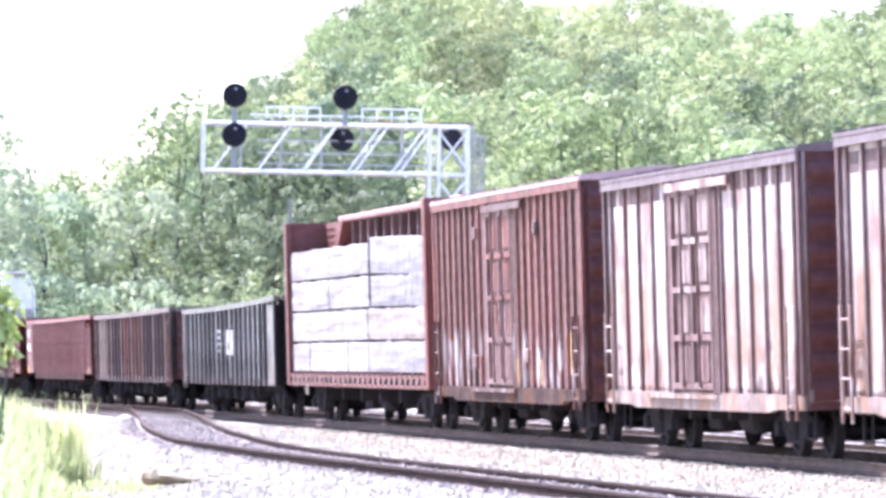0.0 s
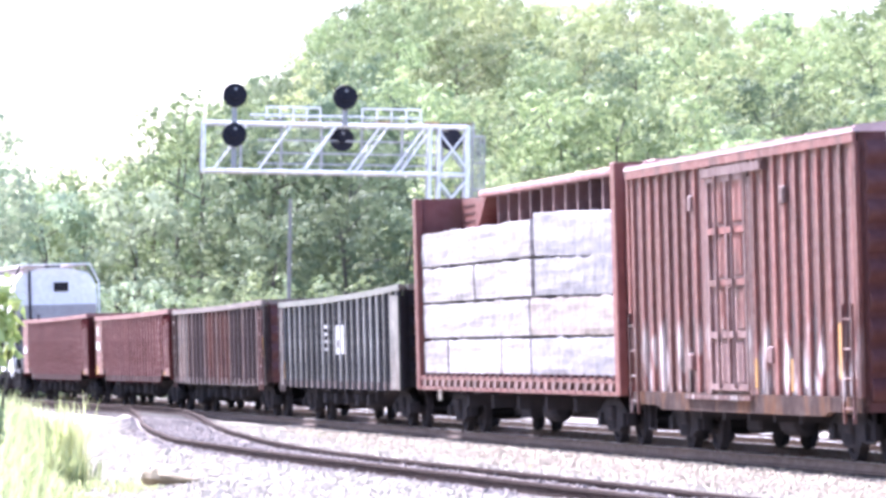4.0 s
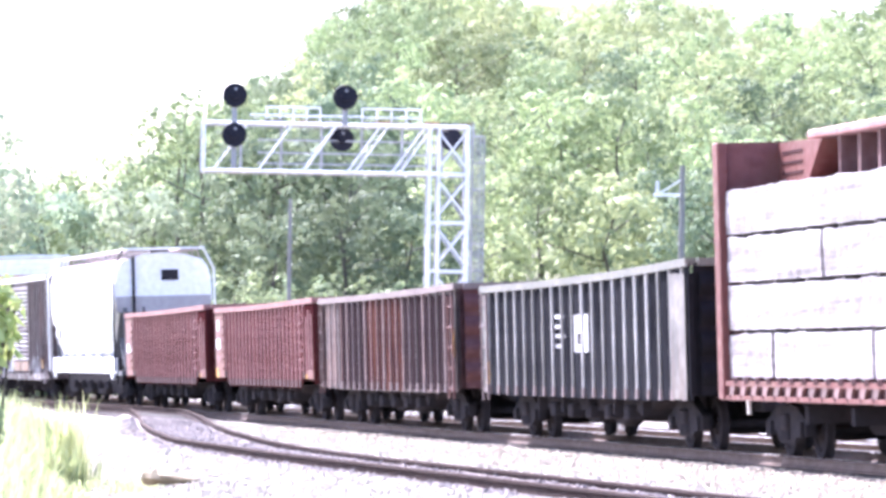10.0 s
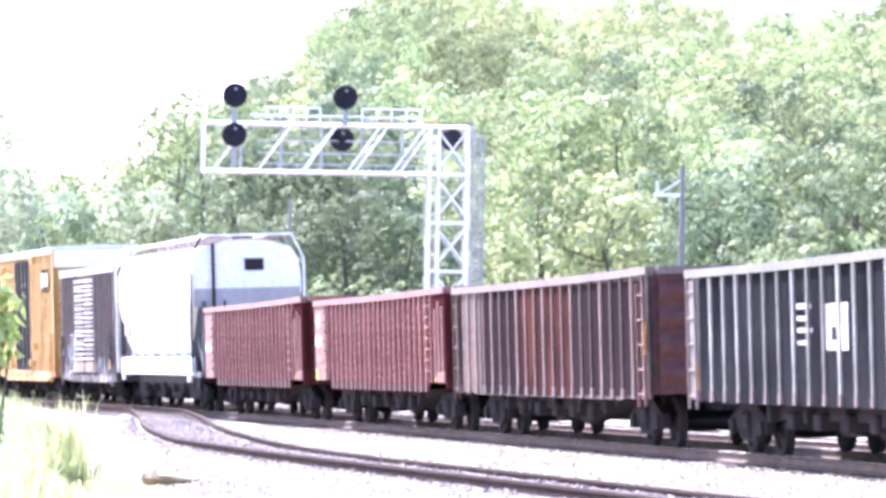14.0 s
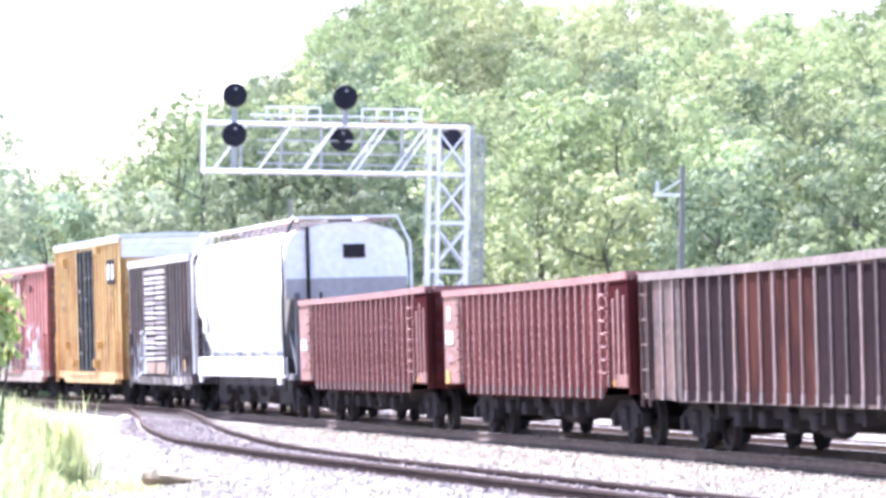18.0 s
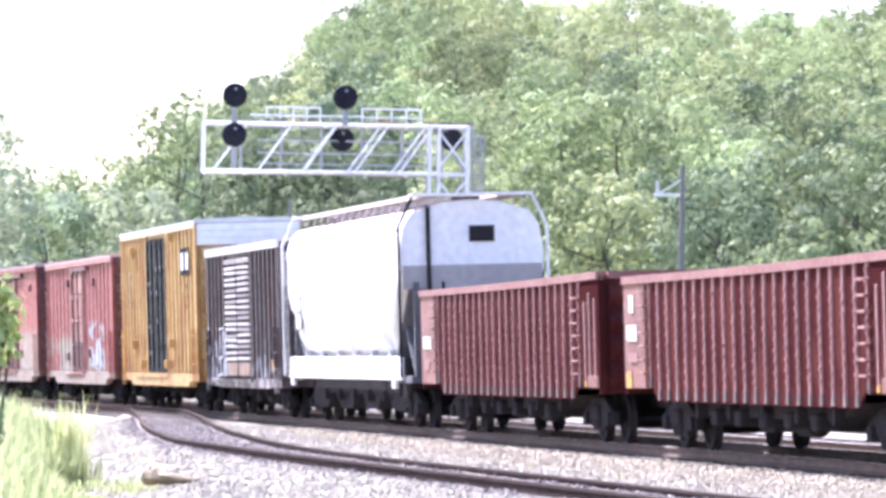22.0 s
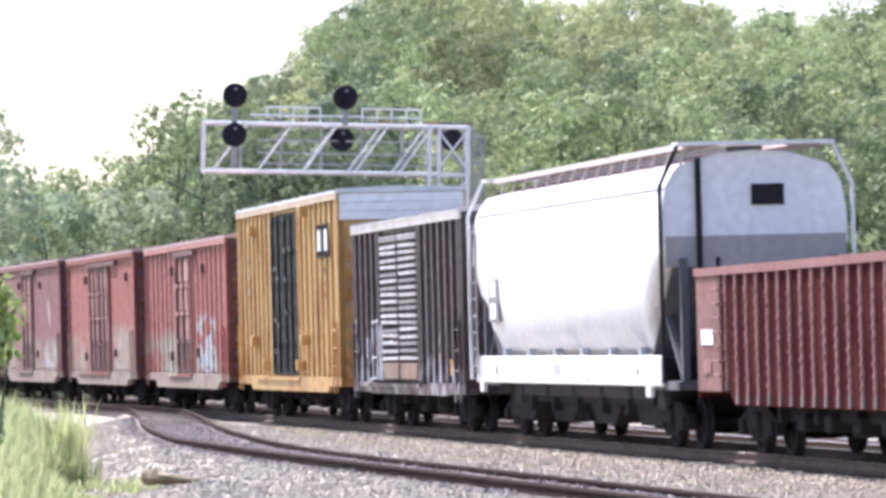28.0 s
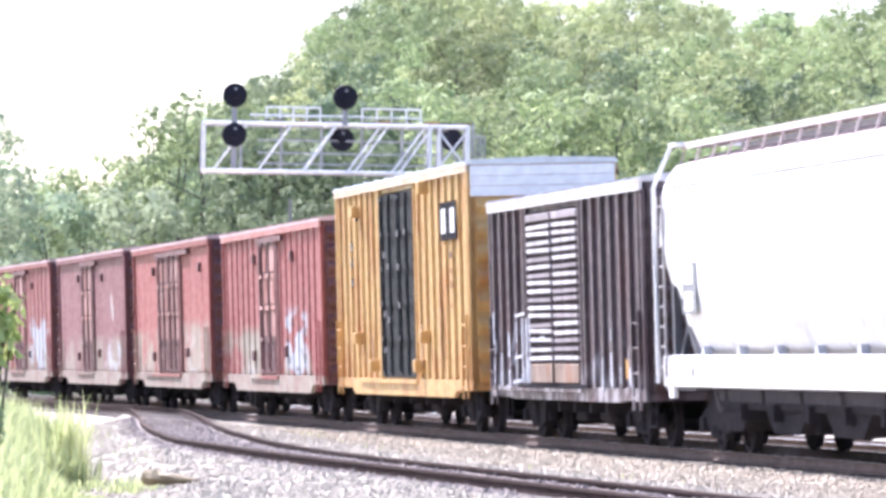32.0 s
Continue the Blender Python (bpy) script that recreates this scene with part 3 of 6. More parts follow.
def siding_line():
    out = []
    for y in np.arange(26.0, 190.0, 1.5):
        h = math.atan2(siding(y - 1) - siding(y + 1), 2.0)
        wave = 0.008 * math.sin(y * 0.23) + 0.006 * math.sin(y * 0.61 + 1)
        lean = -0.035 * min(1, max(0, (80 - y) / 10))
        out.append((siding(y), y, wave * min(1, max(0, (y - 75) / 15)), h, lean))
    return out


def lay_track(label, line, spacing, top=None):
    road = new("track", None)
    tagged(road, label, "railway track", kind="structure")
    for w in (-0.7525, 0.7525):
        r = sweep("rail", line, rail_profile(w), RAIL if top else MAINRAIL)
        t = sweep("railhead", line, head_profile(w), top or RAILTOP)
        r.parent = road
        t.parent = r
    shape = mesh_of("sleeper", box(-0.11, 0.11, -1.3, 1.3, -0.36, -0.185, 0.012), TIE)
    run = 0.0
    px, py = line[0][:2]
    for x, y, z, h, lean in line:
        d = math.hypot(x - px, y - py)
        while run <= d and d > 0:
            k = run / d
            part("sleeper", shape, TIE, road, "", Matrix.Translation((px + (x - px) * k, py + (y - py) * k, z)) @ Matrix.Rotation(h - math.pi / 2 + random.uniform(-0.02, 0.02), 4, 'Z') @ Matrix.Rotation(lean, 4, 'X'))
            run += spacing
        run -= d
        px, py = x, y
    return road


def main_line(w, lean, lo=-60, hi=150):
    out = []
    for s in np.arange(lo, hi, 3.0):
        x, y, h = track(s, w)
        out.append((x, y, 0, h, lean))
    return out


lay_track("worn side track with rusty rails on pale ballast", siding_line(), 0.55, RUSTHEAD)
lay_track("main track on a gentle curve under the train", main_line(0, LEAN, -30, 140), 0.6)
lay_track("second main track beyond the train", main_line(4.6, 0.0, -30, 140), 0.6)


# ---- running gear shared by all cars ----
def wheelset_mesh():
    bm = bmesh.new()
    for k in (-1, 1):
        turned(bm, [(k * 0.67, 0.10), (k * 0.67, 0.455), (k * 0.70, 0.455), (k * 0.705, 0.425), (k * 0.80, 0.42), (k * 0.80, 0.33), (k * 0.755, 0.31), (k * 0.75, 0.16), (k * 0.80, 0.14), (k * 0.80, 0.10)], 20)
    turned(bm, [(-1.05, 0.07), (1.05, 0.07)], 10)
    return mesh_of("wheelset", bm, SOOT)


def side_frame_mesh():
    bm = bmesh.new()
    out = [(-1.12, 0.34), (-1.12, 0.56), (-0.86, 0.66), (-0.5, 0.78), (0.5, 0.78), (0.86, 0.66), (1.12, 0.56), (1.12, 0.34), (0.74, 0.34), (0.7, 0.44), (0.42, 0.22), (-0.42, 0.22), (-0.7, 0.44), (-0.74, 0.34)]
    prism(bm, out, -0.07, 0.07, 'y')
    for i in (-1, 0, 1):
        rod(bm, (i * 0.13, 0.075, 0.27), (i * 0.13, 0.075, 0.55), 0.055, 8)
        rod(bm, (i * 0.13, -0.075, 0.27), (i * 0.13, -0.075, 0.55), 0.055, 8)
    for i in (-0.88, 0.88):
        slab(bm, i - 0.13, i + 0.13, -0.13, 0.13, 0.32, 0.54)
    return mesh_of("side_frame", bm, SOOT)


WHEELSET, SIDE_FRAME = wheelset_mesh(), side_frame_mesh()
BOLSTER = mesh_of("bogie", box(-0.2, 0.2, -1.15, 1.15, 0.42, 0.66, 0.03), SOOT)


def coupler_mesh():
    bm = bmesh.new()
    slab(bm, -0.55, 0.0, -0.09, 0.09, 0.76, 0.92)
    prism(bm, [(0.0, -0.13), (0.12, -0.17), (0.26, -0.12), (0.3, 0.02), (0.22, 0.04), (0.16, -0.03), (0.13, 0.14), (0.0, 0.12)], 0.70, 0.98, 'z')
    rod(bm, (0.1, 0.25, 0.85), (0.25, 0.3, 0.45), 0.03)
    return mesh_of("coupler", bm, SOOT)


COUPLER = coupler_mesh()
TRAIN = []
WHEELS = []


def running_gear(car, length, inset=2.1):
    base = length / 2 - inset
    for k in (-1, 1):
        bogie = part("bogie", BOLSTER, SOOT, car, "sooty cast steel bogie", pose(k * base, 0, 0))
        for y in (-1.0, 1.0):
            part("side_frame", SIDE_FRAME, SOOT, bogie, "", pose(0, y, 0))
        for x in (-0.88, 0.88):
            WHEELS.append((part("wheelset", WHEELSET, SOOT, bogie, "", pose(x, 0, 0.42)), x))
        part("coupler", COUPLER, SOOT, car, "", pose(k * (length / 2 + 0.12), 0, 0, 0, 0, 0 if k > 0 else 180))
        part("bogie_centre", box(k * base - 0.5, k * base + 0.5, -0.6, 0.6, 0.62, 1.0), SOOT, car)
        for x in (-0.33, 0.33):
            beam_of = bmesh.new()
            prism(beam_of, [(-0.62, 0.36), (0.62, 0.36), (0.3, 0.24), (-0.3, 0.24)], x - 0.06, x + 0.06, 'x')
            part("brake_beam", beam_of, SOOT, bogie)
    underframe(car, length, 0.80)
    return base


def underframe(car, length, z):
    """Cross bearers and brake gear slung under the floor."""
    for i in range(5):
        x = (i - 2) * (length - 6.4) / 5
        part("cross_bearer", box(x - 0.09, x + 0.09, -1.3, 1.3, z - 0.26, z - 0.01), SOOT, car)
    bm = bmesh.new()
    reach = length / 2 - 3.6
    prism(bm, [(-reach, z), (reach, z), (reach - 0.9, z - 0.44), (-reach + 0.9, z - 0.44)], -0.32, 0.32, 'y')
    part("fishbelly_sill", bm, SOOT, car, "deep dark centre sill")
    bm = bmesh.new()
    turned(bm, [(-0.5, 0.12), (-0.42, 0.2), (0.42, 0.2), (0.5, 0.12)], 12, 'x')
    part("air_reservoir", bm, SOOT, car, "", pose(0.9, -0.75, z - 0.3))
    part("brake_cylinder", box(-1.5, -0.7, -0.95, -0.55, z - 0.45, z - 0.08, 0.04), SOOT, car)
    bm = bmesh.new()
    rod(bm, (-length / 2 + 2.2, -0.35, z - 0.28), (length / 2 - 2.2, -0.35, z - 0.28), 0.03)
    part("brake_rod", bm, SOOT, car)


def start_car(name, label, category, rear, front):
    car = tagged(new(name), label, category, "freight cars of the train")
    TRAIN.append((car, (rear + front) / 2, (front - rear) / 2 - 2.1))
    return car, front - rear


def ladder(car, x, y, z0, z1, width, rungs, mat, along='x'):
    bm = bmesh.new()
    for k in (-1, 1):
        p = (x + k * width / 2, y) if along == 'x' else (x, y + k * width / 2)
        slab(bm, p[0] - 0.02, p[0] + 0.02, p[1] - 0.02, p[1] + 0.02, z0, z1)
    for i in range(rungs):
        z = z0 + (z1 - z0) * (i + 0.5) / rungs
        a = (x - width / 2, y, z) if along == 'x' else (x, y - width / 2, z)
        b = (x + width / 2, y, z) if along == 'x' else (x, y + width / 2, z)
        rod(bm, a, b, 0.018, 5)
    return part("ladder", bm, mat, car)


def grab(car, x, y, z, width, mat):
    bm = bmesh.new()
    rod(bm, (x - width / 2, y - 0.07, z), (x + width / 2, y - 0.07, z), 0.02, 5)
    for k in (-1, 1):
        rod(bm, (x + k * width / 2, y - 0.07, z), (x + k * width / 2, y, z), 0.02, 5)
    return part("grab_iron", bm, mat, car)


def corrugated_end(car, k, length, half, z0, z1, mat, ribs=9):
    """An end wall with horizontal rounded corrugations."""
    bm = bmesh.new()
    x = k * length / 2
    slab(bm, min(x, x - k * 0.06), max(x, x - k * 0.06), -half, half, z0, z1)
    wall = part("end_wall", bm, mat, car)
    step = (z1 - z0 - 0.2) / ribs
    for i in range(ribs):
        z = z0 + 0.1 + step * i
        bm = bmesh.new()
        swell = [(x - k * 0.02 + k * 0.13 * math.sin(math.pi * j / 8), z + step * (0.06 + 0.88 * j / 8)) for j in range(9)]
        prism(bm, swell, -half + 0.1, half - 0.1, 'y')
        part("end_rib", bm, mat, wall)
    return wall


def boxcar(name, label, rear, front, z0, eave, paint, door_at, door_wide, posts, roof_mat, end_mat=None, door_mat=None, plug=True, post_w=0.09, panels=2, sill_drop=0.14, roof_rise=0.14, double=False, eave_mat=None, post_mat=None, post_d=0.085, faces=None, sill_mat=None, brackets=True):
    """A boxcar: walls with outside posts, doors, ribbed ends, a low gabled roof, sills, ladders and running gear."""
    car, L = start_car(name, label, "boxcar", rear, front)
    end_mat, door_mat, post_mat = end_mat or paint, door_mat or paint, post_mat or paint
    half, skin = 1.5, 1.43
    d0, d1 = door_at - door_wide / 2, door_at + door_wide / 2
    part("floor", box(-L / 2, L / 2, -skin, skin, z0 + 0.12, z0 + 0.3), paint, car)
    bm = bmesh.new()
    slab(bm, -L / 2 + 0.3, L / 2 - 0.3, -0.25, 0.25, z0 - 0.12, z0 + 0.12)
    part("centre_sill", bm, SOOT, car)
    for side in (-1, 1):
        for a, b in ((-L / 2, d0), (d1, L / 2)):
            part("side_wall", box(a, b, *sorted((side * skin, side * (skin - 0.05))), z0, eave), paint, car)
        part("lintel", box(d0, d1, *sorted((side * skin, side * (skin - 0.05))), eave - 0.25, eave), paint, car)
        bm = bmesh.new()
        y0, y1 = sorted((side * (skin + 0.03), side * (skin - 0.03)))
        prism(bm, [(-L / 2, z0), (-L / 2, z0 + 0.22), (L / 2, z0 + 0.22), (L / 2, z0), (L / 2 - 1.7, z0), (L / 2 - 2.1, z0 - sill_drop), (-L / 2 + 2.1, z0 - sill_drop), (-L / 2 + 1.7, z0)], y0 - 0.02, y1 + 0.02, 'y')
        part("side_sill", bm, sill_mat or paint, car)
        part("top_rail", box(-L / 2, L / 2, *sorted((side * (half - 0.03), side * (half + 0.02))), eave - 0.16, eave - 0.02), eave_mat or paint, car)
        for a, b in ((-L / 2, d0), (d1, L / 2)):
            n = max(1, round(posts * (b - a) / (L - door_wide)))
            for i in range(n):
                x = a + (b - a) * (i + 0.5) / n
                post = bmesh.new()
                prism(post, [(x - post_w, side * skin), (x - post_w * 0.9, side * (skin + post_d)), (x + post_w * 0.9, side * (skin + post_d)), (x + post_w, side * skin)], z0 + 0.2, eave - 0.15, 'z')
                part("post", post, post_mat, car)
            for x in (a + 0.06, b - 0.06):
                part("corner_post", box(x - 0.06, x + 0.06, *sorted((side * (skin - 0.01), side * half)), z0 + 0.2, eave - 0.15), post_mat, car)
        # the doors
        leaves = ((d0, (d0 + d1) / 2 - 0.01), ((d0 + d1) / 2 + 0.01, d1)) if double else ((d0, d1),)
        for a, b in leaves:
            y0, y1 = sorted((side * (skin - 0.03), side * (skin + 0.03)))
            door = part("door", box(a + 0.02, b - 0.02, y0, y1, z0 + 0.24, eave - 0.28, 0.01), door_mat, car)
            ya, yb = sorted((side * (skin + 0.028), side * (skin + 0.085)))
            if faces:
                za, zb = z0 + 0.3, eave - 0.32
                cols = 1 if b - a < 1.6 else 2
                for i in range(4):
                    for j in range(cols):
                        xa, xb = a + 0.1 + (b - a - 0.2) * (j + 0.16 + 0.12 * ((i * 5 + j * 3) % 3)) / cols, a + 0.1 + (b - a - 0.2) * (j + 0.84 - 0.1 * ((i * 3 + j) % 2)) / cols
                        zl, zh = za + (zb - za) * (i + 0.10) / 4, za + (zb - za) * (i + 0.88) / 4
                        part("door_sheet", box(xa, xb, *sorted((side * (skin + 0.02), side * (skin + 0.055))), zl, zh, 0.012), faces if i else door_mat, door)
            if plug:
                for i in range(panels + 1):
                    x = a + 0.06 + (b - a - 0.12) * i / panels
                    part("door_stile", box(x - 0.05, x + 0.05, ya, yb, z0 + 0.26, eave - 0.3), door_mat, door)
                bars = 4 if faces else 5
                for i in range(bars + 1):
                    z = z0 + 0.32 + (eave - z0 - 0.7) * i / bars
                    part("door_bar", box(a + 0.05, b - 0.05, ya, yb - 0.004, z - 0.05, z + 0.05), faces if faces and i in (2, 3) else door_mat, door)
            else:
                k = 17
                slat = bmesh.new()
                prism(slat, [(ya, -0.034), (yb, -0.024), (yb, 0.006), (ya, 0.034)], a + 0.12, b - 0.12, 'x')
                dim = mesh_of("slat", slat.copy(), SLATDIM)
                slat = mesh_of("slat", slat, SLATWHITE)
                dice = random.Random(int(a * 10) + side)
                part("foot_plate", box(a + 0.1, b - 0.1, ya, yb - 0.03, z0 + 0.28, z0 + 0.62, 0.01), RUSTPLATE, door, "rusty tan plate under the slats")
                part("foot_rail", box(a - 0.9, b + 0.7, *sorted((side * (skin + 0.06), side * (half + 0.04))), z0 + 0.2, z0 + 0.26), SOOT, door)
                for i in range(k):
                    which = dim if dice.random() < 0.3 else slat
                    part("slat", which, which.materials[0], door, "", Matrix.Translation((0, 0, z0 + 0.74 + (eave - z0 - 1.27) * i / (k - 1) + dice.uniform(-0.012, 0.012))) @ Matrix.Rotation(dice.uniform(-0.008, 0.008), 4, 'Y'))
                part("top_panel", box(a + 0.05, b - 0.05, ya, yb - 0.02, eave - 0.43, eave - 0.3, 0.01), SLATDIM, door, "pale mauve panel over the slats")
            if plug:
                for x in (a + (b - a) * 0.3, a + (b - a) * 0.7):
                    bm = bmesh.new()
                    rod(bm, (x, side * (skin + 0.11), z0 + 0.3), (x, side * (skin + 0.11), eave - 0.32), 0.025)
                    part("locking_bar", bm, door_mat, door)
        if faces:
            hood = bmesh.new()
            slab(hood, d0 - 0.2, d1 + door_wide * 0.45, *sorted((side * skin, side * (half + 0.05))), eave - 0.34, eave - 0.2)
            part("door_hood", hood, door_mat if brackets else faces, car, "door track cover under the eave")
            for x in (d0 - 0.12, d1 + 0.12):
                part("door_jamb", box(x - 0.13, x + 0.13, *sorted((side * skin, side * (half - 0.01))), z0 + 0.2, eave - 0.4), door_mat, car)
            for x, z in () if not brackets else ((d1 + door_wide * 0.9, eave - 0.75), (d0 - 1.1, eave - 0.7), (d1 + 1.3, z0 + 0.8), (d0 - 1.3, z0 + 0.7)):
                part("bracket", box(x - 0.12, x + 0.12, *sorted((side * skin, side * (half + 0.02))), z - 0.13, z + 0.13, 0.02), door_mat, car)
        track_bm = bmesh.new()
        slab(track_bm, d0 - door_wide * 0.7, d1 + 0.1, *sorted((side * skin, side * (half + 0.03))), z0 + 0.12, z0 + 0.19)
        part("door_track", track_bm, paint, car)
    for k in (-1, 1):
        corrugated_end(car, k, L, half - 0.06, z0, eave, end_mat)
        ladder(car, k * (L / 2 - 0.45), -half - 0.04, z0 - 0.15, z0 + 1.5, 0.5, 4, paint)
        for y in (-1.25, 1.25):
            bm = bmesh.new()
            rod(bm, (k * (L / 2 - 0.25), y, z0), (k * (L / 2 - 0.25), y, z0 - 0.42), 0.025)
            rod(bm, (k * (L / 2 - 0.7), y, z0), (k * (L / 2 - 0.7), y, z0 - 0.42), 0.025)
            rod(bm, (k * (L / 2 - 0.25), y, z0 - 0.42), (k * (L / 2 - 0.7), y, z0 - 0.42), 0.025)
            part("step", bm, SOOT, car)
    roof = bmesh.new()
    prism(roof, [(-half - 0.03, eave - 0.02), (-half - 0.03, eave + 0.03), (0, eave + roof_rise + 0.03), (half + 0.03, eave + 0.03), (half + 0.03, eave - 0.02)], -L / 2 - 0.03, L / 2 + 0.03, 'x')
    top = part("roof", roof, roof_mat, car)
    seam = bmesh.new()
    for k in (-1, 1):
        beam(seam, (0, k * half, eave + 0.05), (0, 0, eave + roof_rise + 0.05), 0.06, 0.05)
    seam = mesh_of("roof_seam", seam, roof_mat)
    n = int(L / 1.25)
    for i in range(n + 1):
        part("roof_seam", seam, roof_mat, top, "", pose(-L / 2 + L * i / n, 0, 0))
    running_gear(car, L)
    return car, L


def patch(car, name, x0, x1, z0, z1, y, mat, label="", ragged=0.15, seed=1):
    """A thin layer of paint with an uneven outline on the wall facing the camera."""
    rng = random.Random(seed)
    bm = bmesh.new()
    n = 5 if ragged < 0.15 else max(4, int((x1 - x0) / 0.45))
    wave = rng.uniform(0, 6)
    top = [(x0 + (x1 - x0) * i / n, z1 - ragged * (z1 - z0) * (rng.random() * 0.6 + 0.3 + 0.3 * math.sin(wave + i * 0.8))) for i in range(n + 1)]
    low = [(x1 - (x1 - x0) * i / n, z0 + ragged * 0.4 * (z1 - z0) * rng.random()) for i in range(n + 1)]
    prism(bm, top + low, y - 0.004, y, 'y')
    return part(name, bm, mat, car, label)


# ---- the train, front to rear ----
bxc, Lc = boxcar("boxcar", "faded white boxcar with brown posts", 127.4, 142.2, 0.74, 4.58, FADED, 0.5, 2.4, 14, EAVEPALE, ENDRUST, door_mat=POSTDARK, post_mat=POSTPINK, eave_mat=EAVEPALE, faces=DOORPINK, sill_mat=SILLMIX, post_d=0.045, post_w=0.055, brackets=False, sill_drop=0.05)
bxb, Lb = boxcar("boxcar", "faded white boxcar with brown posts and rusty foot", 112.45, 125.3, 0.74, 4.48, FADED, -0.13, 2.7, 11, EAVEPALE, ENDRUST, door_mat=POSTDARK, post_mat=POSTPINK, eave_mat=EAVEPALE, faces=DOORPINK, sill_mat=SILLMIX, post_d=0.045, post_w=0.055, brackets=False, sill_drop=0.05)
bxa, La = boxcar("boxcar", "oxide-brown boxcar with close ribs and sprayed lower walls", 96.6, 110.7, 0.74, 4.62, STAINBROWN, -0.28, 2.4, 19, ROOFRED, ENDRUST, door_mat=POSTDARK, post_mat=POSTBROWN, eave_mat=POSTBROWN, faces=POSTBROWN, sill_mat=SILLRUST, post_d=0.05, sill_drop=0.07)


def centrebeam(rear, front):
    car, L = start_car("centrebeam_flatcar", "rust-red centrebeam flatcar loaded with white-wrapped lumber", "flatcar", rear, front)
    z0, deck, top = 0.86, 1.1, 4.80
    part("deck", box(-L / 2, L / 2, -1.4, 1.4, deck - 0.1, deck, 0.02), BEAMRED, car)
    part("centre_sill", box(-L / 2, L / 2, -0.3, 0.3, z0 - 0.2, deck - 0.1), SOOT, car)
    for side in (-1, 1):
        bm = bmesh.new()
        y0, y1 = sorted((side * 1.4, side * 1.47))
        slab(bm, -L / 2, L / 2, y0, y1, z0, z0 + 0.07)
        slab(bm, -L / 2, L / 2, y0, y1, deck - 0.03, deck + 0.05)
        part("side_sill", bm, BEAMRED, car, "red stepped side sill")
        part("sill_web", box(-L / 2 + 0.05, L / 2 - 0.05, *sorted((side * 1.38, side * 1.405)), z0 + 0.06, deck - 0.02), BEAMDARK, car)
        n = 27
        wedge = bmesh.new()
        prism(wedge, [(-0.24, z0 + 0.07), (-0.2, deck - 0.03), (0.14, deck - 0.03), (0.07, z0 + 0.16), (0.0, z0 + 0.07)], *sorted((side * 1.405, side * 1.465)), 'y')
        wedge = mesh_of("stake_pocket", wedge, BEAMPOST)
        winch = mesh_of("winch", box(-0.12, 0.12, *sorted((side * 1.385, side * 1.48)), deck + 0.01, deck + 0.11, 0.01), BEAMDARK)
        tip = mesh_of("pocket_tip", box(-0.04, 0.04, *sorted((side * 1.466, side * 1.474)), z0 + 0.02, z0 + 0.08), BEAMDARK)
        for i in range(n):
            x = -L / 2 + 0.75 + (L - 1.5) * i / (n - 1)
            part("stake_pocket", wedge, BEAMPOST, car, "", pose(x, 0, 0))
            part("winch", winch, BEAMDARK, car, "", pose(x + 0.2, 0, 0))
            part("pocket_tip", tip, BEAMDARK, car, "", pose(x - 0.15, 0, 0))
    for k in (-1, 1):
        bm = bmesh.new()
        x = k * (L / 2 - 0.12)
        slab(bm, x - 0.08, x + 0.08, -1.4, 1.4, deck, top)
        wall = part("bulkhead", bm, BEAMRED, car, "red end bulkhead")
        for y in (-1.42, 1.42):
            part("bulkhead_post", box(x - 0.17, x + 0.17, y - 0.08, y + 0.08, z0, top, 0.02), BEAMRED, wall)
        for i in range(4):
            part("bulkhead_rib", box(x - 0.14, x + 0.14, -1.33, 1.33, deck + 0.8 * (i + 0.5), deck + 0.8 * (i + 0.5) + 0.12), BEAMRED, wall)
        for i in range(3):
            part("pressed_line", box(*sorted((x - k * 0.3, x - k * 1.5)), -0.515, 0.515, top - 0.2 - 0.16 * i, top - 0.17 - 0.16 * i), BEAMDARK, car)
        bm = bmesh.new()
        prism(bm, [(x - k * 0.09, top - 0.03), (x - k * 1.2, top - 0.03), (x - k * 2.6, top - 0.06), (x - k * 1.7, top - 0.72), (x - k * 0.09, top - 0.74)], -0.5, 0.5, 'y')
        part("gusset", bm, BEAMRED, car)
    part("top_chord", box(-L / 2 + 1.6, L / 2 - 1.6, -0.42, 0.42, top - 0.04, top + 0.1, 0.03), CHORDPINK, car, "red top chord of the centre beam")
    n = 14
    me = mesh_of("beam_post", box(-0.055, 0.055, -0.3, 0.3, deck, top - 0.04), BEAMPOST)
    for i in range(n + 1):
        part("beam_post", me, BEAMPOST, car, "", pose(-L / 2 + 1.9 + (L - 3.8) * i / n, 0, 0))
    part("beam_web", box(-L / 2 + 0.3, L / 2 - 0.3, -0.04, 0.04, deck, top - 0.06), BEAMDARK, car)
    # lumber packages: four tiers each side
    rng = random.Random(4)
